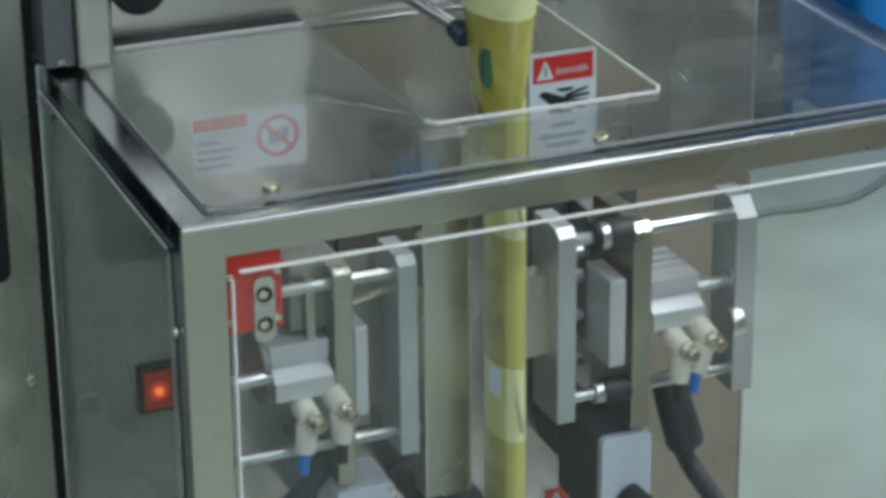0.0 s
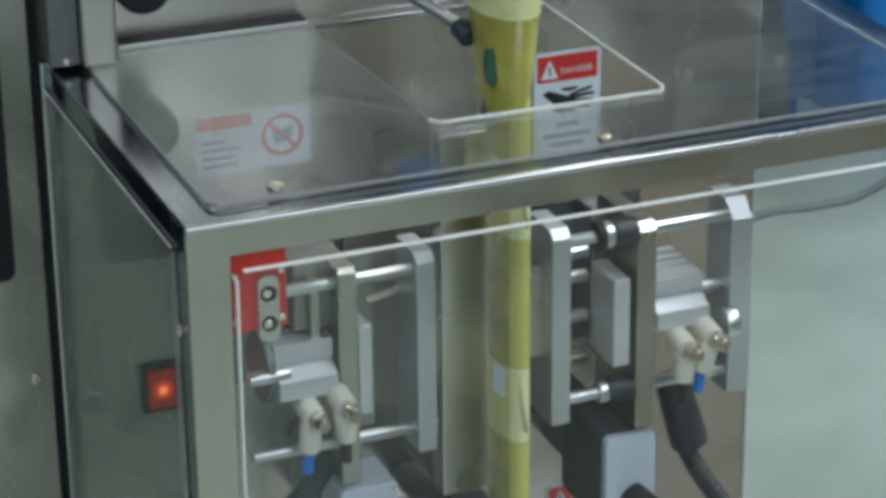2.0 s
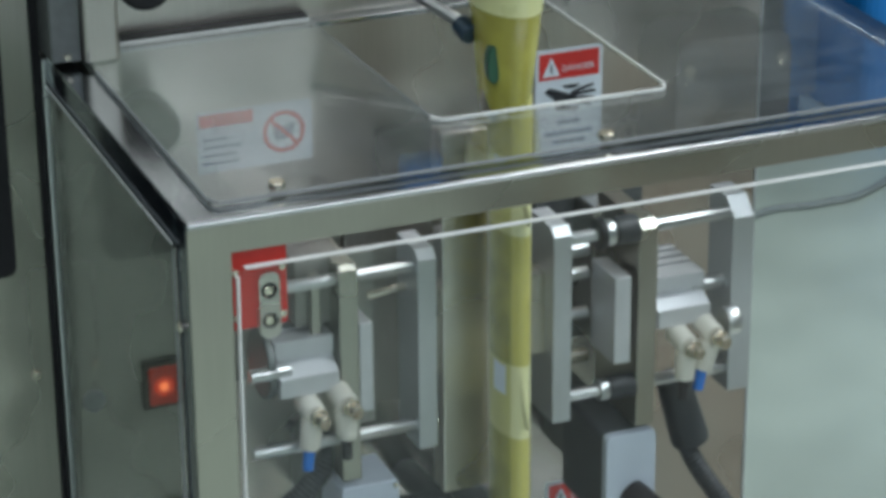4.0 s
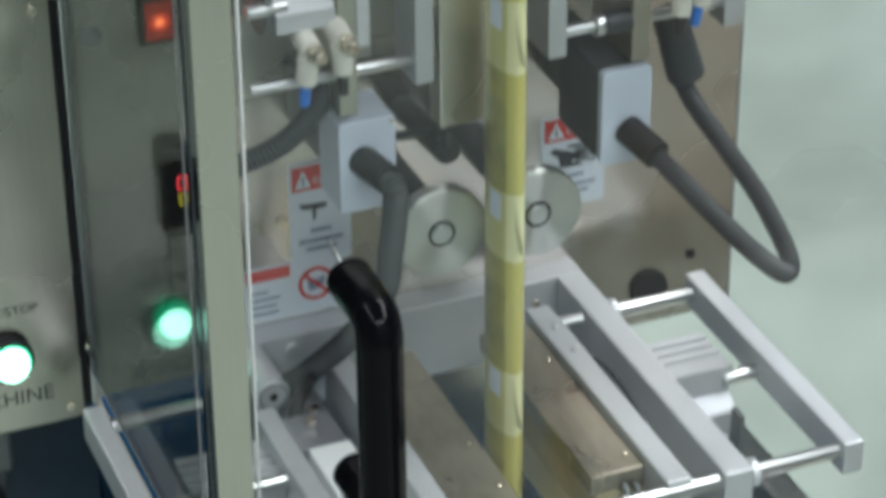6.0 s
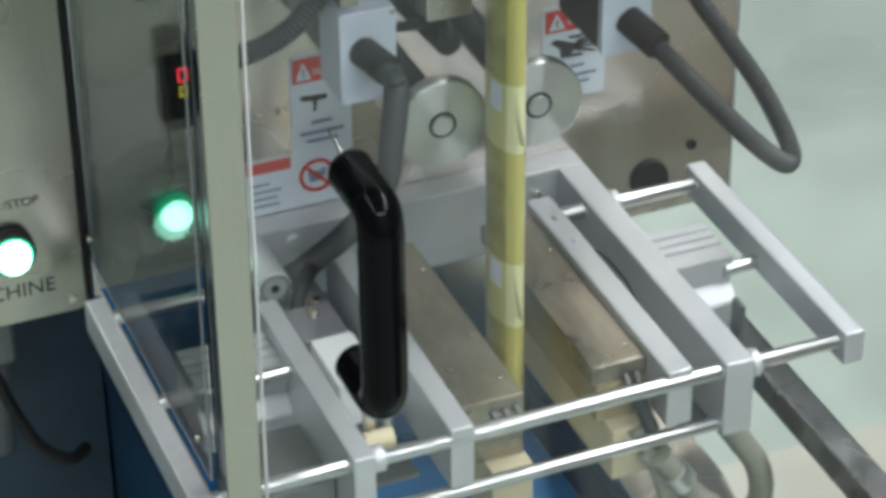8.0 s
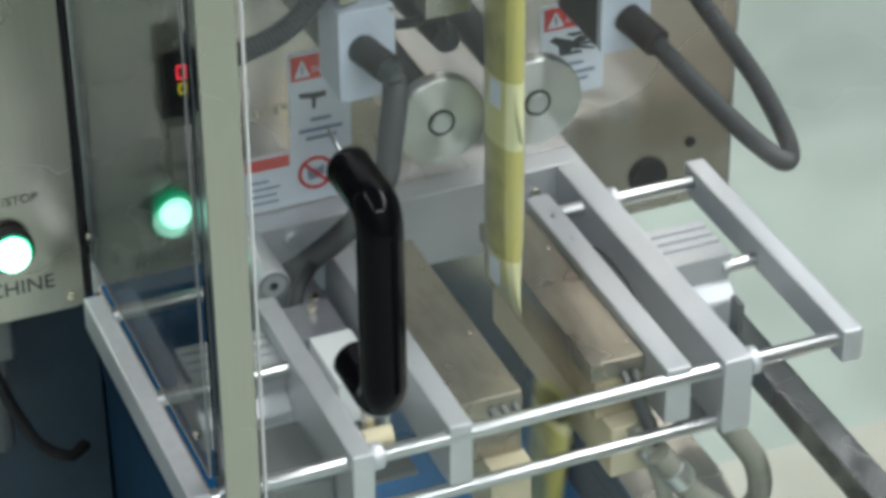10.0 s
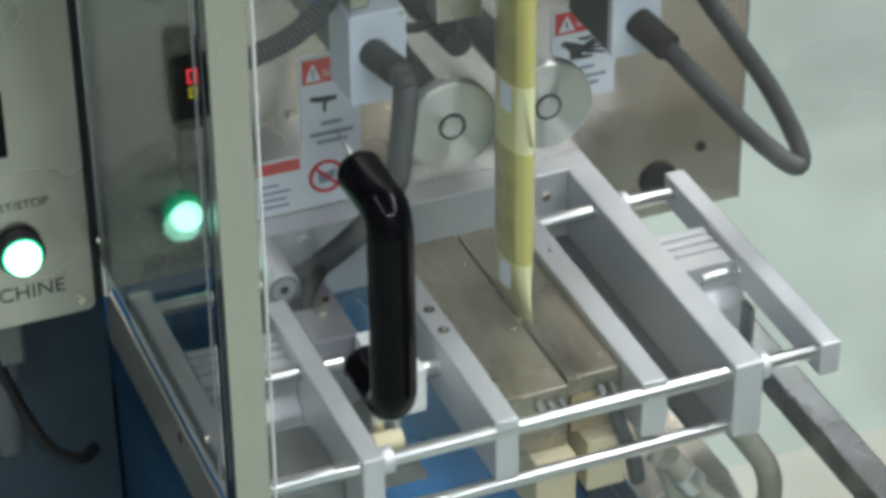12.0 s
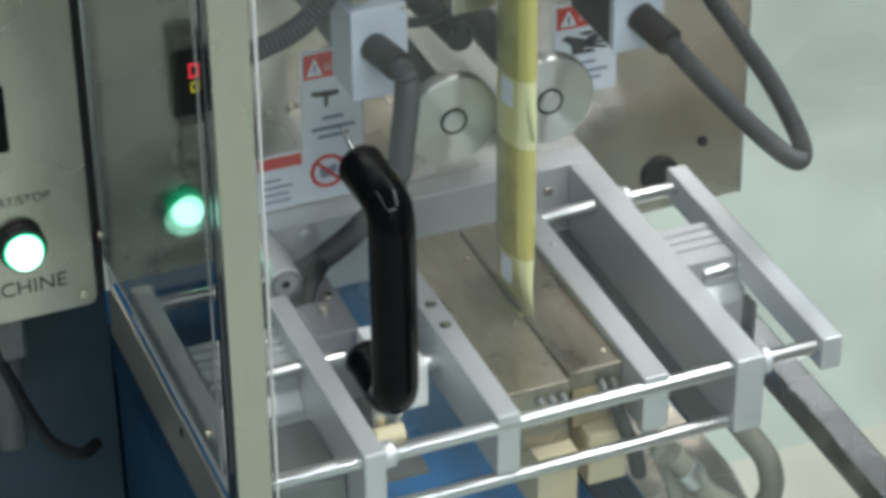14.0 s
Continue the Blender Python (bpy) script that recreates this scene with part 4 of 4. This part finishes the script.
part("gland", rod((-0.0785, -0.109, 1.0180), (-0.0725, -0.134, 1.0165), 0.0090, 20), BLACKM, tb)
part("conduit", hose([(-0.0735, -0.130, 1.0168), (-0.0702, -0.139, 1.0120), (-0.0690, -0.135, 0.9940), (-0.0681, -0.124, 0.9606), (-0.0684, -0.112, 0.9282), (-0.0807, -0.085, 0.8838), (-0.1019, -0.060, 0.8475), (-0.118, -0.045, 0.828)], 0.0076, 22, 0.0018, 0.0027), RUBBER, tb, "dark grey ribbed conduit")
part("stub", rod((-0.060, -0.045, 0.995), (-0.040, -0.040, 0.975), 0.0075, 18), RUBBER, tb)
tb2 = thing("terminal_box", 0.09, -0.07, 0.983, "grey painted terminal box with a looped black conduit", "terminal box")
part("cover", slab(rounded(0.0708, 0.1030, 0.9810, 1.0430, 0.004), "y", -0.110, -0.1035, bevel=0.0012), CAST, tb2, "pale grey front cover")
part("housing", slab(rounded(0.0711, 0.1027, 0.9813, 1.0427, 0.004), "y", -0.1033, -0.048, bevel=0.0012), DARKBOX, tb2, "dark grey box body")
part("bracket", box(0.080, 0.100, -0.0482, 0.0, 0.992, 1.032, 0.001), DARKAL, tb2)
part("gland", rod((0.0880, -0.109, 1.0030), (0.0960, -0.134, 0.9960), 0.0092, 20), BLACKM, tb2)
part("conduit", hose([(0.0935, -0.128, 0.9985), (0.1150, -0.142, 0.9720), (0.1480, -0.150, 0.9330), (0.1720, -0.151, 0.9090), (0.1830, -0.146, 0.9040), (0.1850, -0.137, 0.9130), (0.1750, -0.118, 0.9420), (0.1600, -0.098, 0.9700), (0.1460, -0.082, 0.9950), (0.1400, -0.072, 1.0130), (0.1360, -0.070, 1.0300)], 0.0064, 22, 0.0009, 0.0027), RUBBER, tb2, "dark grey ribbed conduit loop")
part("plug", rod((0.1455, -0.072, 1.0080), (0.1330, -0.068, 1.0540), 0.0120, 22, 0.0105, 0.003), RUBBER, tb2)
hs = thing("side_conduit", -0.12, -0.09, 1.02, "black bent conduit leaving the air cylinder", "conduit")
part("conduit", hose([(-0.0900, -0.088, 1.070), (-0.0935, -0.090, 1.0545), (-0.1060, -0.092, 1.0390), (-0.1230, -0.092, 1.0270), (-0.1480, -0.092, 1.0195), (-0.160, -0.092, 1.0170)], 0.0068, 14, 0.0006, 0.003), RUBBER, hs)

# ---- cross sealing unit ----
ZT = 0.8512
cs = thing("cross_sealer", -0.02, -0.13, 0.79, "aluminium cross sealing frame with heated jaws under the guard", "sealing unit")
part("back_bar", box(-0.1290, 0.1035, -0.0205, 0.0, 0.797, ZT, 0.0014), ALU_W, cs)
part("right_bar", box(0.0850, 0.1035, -0.2575, -0.0208, 0.800, ZT, 0.0016), ALU_W, cs)
part("left_bar", box(-0.1447, -0.1315, -0.2585, -0.0900, 0.797, ZT, 0.0016), ALU_W, cs)
part("guard_tray", box(0.0670, 0.0849, -0.2450, -0.0210, 0.7960, 0.8022, 0.0003), DARKAL, cs, "dull grey under-tray")
part("lower_rod", rod((-0.1318, -0.2500, 0.8050), (0.0852, -0.2500, 0.8050), 0.0042, 24), CHROME, cs)
for y in (-0.2495, -0.060):
    part("rod_collar", rod((0.1036, y, 0.8425), (0.1090, y, 0.8425), 0.0085, 24, bevel=0.001), ALU_W, cs)
    part("rod_collar", rod((-0.1314, y, 0.8425), (-0.1245, y, 0.8425), 0.0080, 24, bevel=0.001), ALU_W, cs)
part("cylinder", cylinder_body(0.1037, 0.1462, -0.1560, -0.1060, 0.800, 0.8450), ALU_W, cs, "grooved aluminium air cylinder")
part("cylinder", cylinder_body(-0.2000, -0.1450, -0.1560, -0.1060, 0.800, 0.8410), ALU_W, cs, "grooved aluminium air cylinder")
screw(-0.0961, -0.0205, 0.8410, 0.0050, cs, "y", ALU)
screw(0.07, -0.0205, 0.835, 0.0030, cs)
pk = part("pivot_knob", rod((-0.1258, -0.0205, 0.8450), (-0.1258, -0.072, 0.8450), 0.0108, 32, bevel=0.0012), ALU_W, cs, "turned aluminium knob")
part("face_ring", slab(disc(-0.1258, 0.8450, 0.0092), "y", -0.0726, -0.072, [disc(-0.1258, 0.8450, 0.0084)]), DARKAL, pk)
part("socket", rod((-0.1258, -0.072, 0.8450), (-0.1258, -0.0728, 0.8450), 0.0030, 6), BLACKM, pk)
part("bearing_block", box(-0.1310, -0.0900, -0.0900, -0.0208, 0.797, 0.8250, 0.002), DULLAL, cs)
# added plate: hides the bin's blue where dark machine parts belong
part("filler_plate", box(-0.1312, -0.0895, -0.2150, -0.0905, 0.7930, 0.7960, 0.0004), DARKAL, cs, "dull grey plate added in place of the mechanism")
part("clamp_screw", rod((-0.1000, -0.0700, 0.8250), (-0.1000, -0.0700, 0.8300), 0.0040, 20), NICKEL, cs)
part("clamp_nut", rod((-0.1160, -0.1120, 0.8481), (-0.1160, -0.1120, 0.8530), 0.0038, 6), NICKEL, cs)
adj = part("adjuster", rod((-0.1310, -0.2380, 0.8460), (-0.1140, -0.2380, 0.8460), 0.0056, 20), BEIGE, cs, "cream nylon adjuster bush")
part("adjuster_bolt", rod((-0.1240, -0.2280, 0.836), (-0.1240, -0.2280, 0.8590), 0.0042, 6), NICKEL, adj)
part("adjuster_pin", rod((-0.1110, -0.2220, 0.834), (-0.1110, -0.2220, 0.8530), 0.0030, 14), CHROME, adj)
part("valve_body", box(-0.1300, -0.1010, -0.1360, -0.1000, 0.797, 0.8480, 0.002), DULLAL, cs)
part("valve_hose", hose([(-0.1230, -0.0980, 0.8350), (-0.1150, -0.0860, 0.8480), (-0.1010, -0.0700, 0.8520), (-0.0900, -0.0500, 0.8440), (-0.0880, -0.0300, 0.8300)], 0.0046, 14), BLACKM, cs, "short black air hose")
part("port_block", box(-0.1850, -0.1460, -0.2300, -0.1700, 0.797, 0.8180, 0.002), DARKAL, cs)
part("clamp_plate", box(0.1380, 0.1415, -0.1760, -0.1640, 0.800, 0.8260, 0.0006), DARKAL, cs)
# right carriage
ry = part("right_yoke", box(0.1630, 0.1764, -0.2570, -0.0480, 0.8290, ZT, 0.0016), ALU_W, cs, "moving aluminium yoke")
for y, x in ((-0.2495, -0.1380), (-0.060, 0.0640)):
    part("slide_rod", rod((x, y, 0.8425), (0.1632, y, 0.8425), 0.0047, 24), CHROME, ry)
part("piston", rod((0.1400, -0.146, 0.8350), (0.1632, -0.146, 0.8350), 0.0050, 20), CHROME, ry)
part("jaw_bar", box(0.0504, 0.0666, -0.2520, -0.0480, 0.8130, ZT, 0.0014), ALU_W, ry)
part("seal_block", box(0.0158, 0.0500, -0.2235, -0.0560, 0.8330, 0.8458, 0.001), BROWN, ry, "heat-tinted brown steel jaw block")
part("jaw_backing", box(0.0190, 0.0498, -0.2230, -0.0565, 0.8060, 0.8326, 0.0008), TANBOARD, ry, "browned insulating board")
part("insulation", box(0.0245, 0.0489, -0.2350, -0.0580, 0.7700, 0.8056, 0.001), BEIGE, ry, "cream insulating block")
for y in (-0.2100, -0.100):
    screw(0.0434, y, 0.8458, 0.0018, ry, "z")
for y in (-0.0750, -0.1030):
    screw(0.0594, y, ZT, 0.0022, ry, "z", ALU_W)
for x in (0.0364, 0.0434):
    part("heater_tail", rod((x, -0.2235, 0.836), (x, -0.2300, 0.832), 0.0022, 14), DARKAL, ry)
part("heater_lead", hose([(0.0394, -0.2290, 0.832), (0.0440, -0.2360, 0.815), (0.0520, -0.2400, 0.790), (0.0600, -0.2300, 0.765)], 0.0050, 12, 0.0008, 0.003), RUBBER, ry)
part("sensor_wire", hose([(0.0670, -0.0900, 0.8300), (0.0730, -0.1050, 0.8420), (0.0745, -0.1350, 0.8440), (0.0735, -0.1600, 0.8420), (0.0760, -0.1750, 0.8330), (0.0700, -0.1950, 0.8200)], 0.0011, 8), RUBBER, ry, "thin dark sensor wire")
# left carriage
ly = part("left_yoke", box(-0.2385, -0.2260, -0.2570, -0.0480, 0.8290, ZT, 0.0016), ALU_W, cs, "moving aluminium yoke")
for y in (-0.2495, -0.1525, -0.060):
    part("slide_rod", rod((-0.2262, y, 0.8425), (-0.1400, y, 0.8425), 0.0046, 24), CHROME, ly)
part("jaw_bar", box(-0.0852, -0.0708, -0.2535, -0.0480, 0.8100, ZT, 0.0014), ALU_W, ly)
part("seal_block", box(-0.0704, -0.0300, -0.2290, -0.0560, 0.8030, 0.8458, 0.001), BROWN, ly, "heat-tinted brown steel jaw block")
part("insulation", box(-0.0540, -0.0285, -0.2400, -0.0580, 0.7620, 0.8026, 0.001), BEIGE, ly, "cream insulating block")
part("pusher_block", box(-0.1270, -0.1010, -0.1880, -0.1380, 0.8200, 0.8500, 0.0015), SNOW, ly, "white nylon pusher block")
part("pusher_rod", rod((-0.1012, -0.163, 0.832), (-0.0850, -0.163, 0.832), 0.0060, 18), CHROME, ly)
part("dowel", rod((-0.078, -0.134, ZT - 0.0004), (-0.078, -0.134, ZT + 0.0004), 0.0036, 16), BLACKM, ly)
part("dowel", rod((-0.078, -0.157, ZT - 0.0004), (-0.078, -0.157, ZT + 0.0004), 0.0036, 16), BLACKM, ly)
for y in (-0.134, -0.157):
    part("dowel_screw", rod((-0.0776, y - 0.0004, ZT + 0.0004), (-0.0776, y - 0.0004, ZT + 0.0008), 0.0020, 12), NICKEL, ly)
for y in (-0.2100, -0.1650, -0.0900):
    screw(-0.0365, y, 0.8458, 0.0018, ly, "z")
for x in (-0.0500, -0.0430, -0.0360):
    part("heater_tail", rod((x, -0.2290, 0.838), (x + 0.002, -0.2360, 0.834), 0.0022, 14), DARKAL, ly)
# braided lead and loop hanging below
lead = thing("heater_cable", 0.08, -0.22, 0.72, "grey looped heater cable with a silver connector", "cable")
part("connector", rod((0.0430, -0.2400, 0.790), (0.0600, -0.2520, 0.7700), 0.0058, 18), CHROME, lead)
part("loop", hose([(0.0480, -0.2500, 0.7920), (0.0600, -0.2510, 0.7740), (0.0723, -0.2500, 0.7553), (0.0920, -0.2480, 0.7360), (0.1120, -0.2440, 0.7240), (0.1235, -0.2400, 0.7340), (0.1190, -0.2400, 0.7580), (0.1060, -0.2380, 0.7800), (0.0930, -0.2350, 0.8000)], 0.0078, 16, 0.0008, 0.0034), GREYHOSE, lead, "grey ribbed hose loop")
part("collar", rod((0.0560, -0.2505, 0.7800), (0.0640, -0.2510, 0.7680), 0.0092, 18), CHROME, lead)
part("second_lead", hose([(0.0380, -0.2360, 0.8050), (0.0480, -0.2450, 0.7800), (0.0560, -0.2480, 0.7500), (0.0600, -0.2400, 0.7200)], 0.0050, 12, 0.0006, 0.003), GREYHOSE, lead)

# sheet steel guide under the frame, hung from the fixed bar
part("guide_plate", slab([(0.0565, -0.245), (0.0590, -0.150), (0.0640, -0.120), (0.1160, -0.120), (0.1195, -0.135), (0.1215, -0.190), (0.1150, -0.235), (0.1060, -0.262), (0.0570, -0.262)], "z", 0.7160, 0.7180, bevel=0.0004), STEEL, cs, "bent sheet steel guide plate")
part("guide_hanger", box(0.0900, 0.1020, -0.1200, -0.1185, 0.7180, 0.8000, 0.0004), STEEL, cs)

# dark rail that carries the frame towards the front
rail = thing("support_rail", 0.1385, -0.3, 0.78, "dark polished steel support rail", "rail")
part("profile", box(0.1370, 0.1560, -0.62, -0.10, 0.780, 0.7995, 0.0015), material("dark_polished_steel", (0.36, 0.36, 0.36), 0.26, 0.95, 0.1, (40, 40, 200), 0.03, 0.06, 0.2, 12), rail)
part("upright", box(0.1370, 0.1560, -0.64, -0.6205, 0.0, 0.7995, 0.0015), NAVY, rail)
# ---- below: blue bin that takes the pouches ----
bin_outer = rounded(-0.192, 0.085, -0.25, 0.385, 0.03)
bin_inner = rounded(-0.182, 0.073, -0.238, 0.373, 0.022)
bin_ = thing("blue_bin", -0.04, 0.06, 0.0, "large blue plastic collecting bin on the floor", "bin")
part("wall", slab(bin_outer, "z", 0.012, 0.67, [bin_inner]), BINSHADE, bin_)
part("bottom", slab(bin_outer, "z", 0.0, 0.0115), BLUEB, bin_)
part("rim", slab(rounded(-0.194, 0.095, -0.26, 0.395, 0.036), "z", 0.6705, 0.682, [bin_inner], 0.003), BINSHADE, bin_)
part("liner", box(-0.181, 0.072, -0.237, 0.372, 0.63, 0.64, 0.002), LINER, bin_)
vac = thing("hose_drop", -0.27, 0.05, 0.66, "black hanging machine cable", "cable")
part("cable", hose([(-0.290, 0.055, 0.840), (-0.284, 0.05, 0.765), (-0.2742, 0.05, 0.7261), (-0.2654, 0.05, 0.7007), (-0.2543, 0.05, 0.6765), (-0.2363, 0.05, 0.6618), (-0.222, 0.06, 0.660)], 0.0042, 12), BLACKM, vac)
part("filter_bowl", rod((-0.2790, 0.06, 0.750), (-0.2790, 0.06, 0.676), 0.0120, 24, 0.0105, 0.003), DARKBOX, vac, "dark grey filter bowl")
part("filter_head", box(-0.2960, -0.2640, 0.046, 0.078, 0.7505, 0.840, 0.003), DARKAL, vac)
part("drain_pipe", rod((-0.2580, 0.085, 0.840), (-0.2580, 0.085, 0.755), 0.0050, 16), NAVY, vac)

# ---- pouches in the film column ----
L, SEAM, A, B = 0.1205, 0.8462, 0.0205, 0.0092


def tube(z0, z1, grow, flat=None, n=36, rows=10):
    """A length of the film tube; flat: the lower end is pressed to a line along the jaws."""
    bm = bmesh.new()
    rings = []
    for i in range(rows + 1):
        s = i / rows
        z = z0 + (z1 - z0) * s
        k = 1.0
        if flat:
            k = max(0.04, 1 - (1 - min(1, s / 0.9)) ** 1.6)
        a, b = A * (1 + (0.38 * (1 - k) if flat else 0)) + grow, B * k + grow
        rings.append([bm.verts.new((b * math.cos(q), a * math.sin(q), z)) for q in (2 * math.pi * j / n for j in range(n))])
    for lo, hi in zip(rings, rings[1:]):
        for j in range(n):
            bm.faces.new((lo[j], lo[(j + 1) % n], hi[(j + 1) % n], hi[j])).smooth = True
    return bm


def raw_part(name, bm, mat, parent, label=""):
    me, _, _ = settle(name, bm, mat)
    ob = new(name, me)
    ob.parent = parent
    return tagged(ob, label)


pouches = []
first = thing("stick_pouch", CX, CY, SEAM, "yellow printed stick pouch in the film column", "pouch", "pouches in the film column")
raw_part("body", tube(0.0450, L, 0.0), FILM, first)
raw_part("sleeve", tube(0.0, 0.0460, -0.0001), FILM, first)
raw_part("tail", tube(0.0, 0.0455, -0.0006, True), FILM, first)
patch = bmesh.new()
pn = 8
ang = [math.pi + 0.02 + 0.62 * k / pn for k in range(pn + 1)]
lo = [patch.verts.new(((B + 0.0004) * math.cos(q), (A + 0.0004) * math.sin(q), 0.0175 + L * 0)) for q in ang]
hi = [patch.verts.new(((B + 0.0004) * math.cos(q), (A + 0.0004) * math.sin(q), 0.0350)) for q in ang]
for k in range(pn):
    patch.faces.new((lo[k], lo[k + 1], hi[k + 1], hi[k])).smooth = True
raw_part("registration_patch", patch, PAPER, first, "white printed registration patch")
pouches.append(first)
for k in range(1, 11):
    pouches.append(copy_thing(first, pose(CX, CY, SEAM + k * L)))

for ob in scene.objects:
    if ob.name.split(".")[0] in ("side_pane", "top_pane", "front_door"):
        ob.visible_shadow = False

# ---- what moves ----
FEEDS = [0.4, 2.8, 5.2, 7.6, 10.0, 12.4]


def slide(ob, stops):
    """Keys a part along offsets from where it stands: rows of seconds, dx, dz."""
    base = ob.location.copy()
    walk(ob, [(t, pose(base.x + dx, base.y, base.z + dz)) for t, dx, dz in stops])


def cycle(closing, closed, opening, opened, dx):
    """A jaw that closes and opens once in every feed."""
    events = []
    for f in [-2.0] + FEEDS:
        events += [(f + closing, 0), (f + closed, dx), (f + opening, dx), (f + opened, 0)]
    before = [e for e in events if e[0] <= 0]
    rows = [(0.0, before[-1][1] if before else 0, 0)]
    rows += [(round(t, 3), d, 0) for t, d in events if 0 < t < 14.0]
    after = [e for e in events if e[0] >= 14.0]
    rows.append((14.0, after[0][1] if after and after[0][1] == rows[-1][1] else rows[-1][1], 0))
    return rows


def motions():
    slide(ljaw, cycle(0.42, 0.58, 1.62, 1.84, 0.0083))
    slide(rjaw, cycle(0.42, 0.58, 1.62, 1.84, -0.0060))
    slide(ry, cycle(1.09, 1.29, 2.18, 2.36, -0.0220))
    slide(ly, cycle(1.00, 1.09, 2.18, 2.36, 0.0220))
    for k, p in enumerate(pouches):
        base = p.location.copy()
        rows, z = [(0.0, pose(base.x, base.y, base.z))], base.z
        for i, f in enumerate(FEEDS):
            if i > k:
                break
            rows += [(f, pose(base.x, base.y, z)), (f + 0.4, pose(base.x, base.y, z - L))]
            z -= L
            if i == k and f + 2.7 < 14.0:
                # cut free: it drops, leans over in the bin and slides flat
                rows += [(f + 2.27, pose(base.x, base.y, z)), (f + 2.34, pose(0.0, base.y - 0.010, z - 0.035, 4)),
                         (f + 2.40, pose(0.006, -0.172, 0.684, 10)), (f + 2.50, pose(0.008, -0.193, 0.676, 16)),
                         (f + 2.60, pose(0.008, -0.196, 0.662, 10)), (f + 2.68, pose(0.0, -0.200, 0.652, 0, 40)), (f + 2.76, pose(-0.06 - 0.004 * k, -0.200, 0.651, 0, 90))]
        rows = [r for r in rows if r[0] < 14.0]
        rows.append((14.0, rows[-1][1]))
        walk(p, rows)
        # the straight sleeve rides up inside the body when the jaws press its foot flat
        sleeve = next(c for c in p.children if c.name.startswith("sleeve"))
        when = (-2.0 if k == 0 else FEEDS[k - 1] if k <= len(FEEDS) else 20.0) + 1.13
        if when < 0:
            slide(sleeve, [(0.0, 0, 0.046), (14.0, 0, 0.046)])
        elif when < 13.7:
            slide(sleeve, [(0.0, 0, 0), (when, 0, 0), (when + 0.16, 0, 0.046), (14.0, 0, 0.046)])
        else:
            slide(sleeve, [(0.0, 0, 0), (14.0, 0, 0)])


motions()
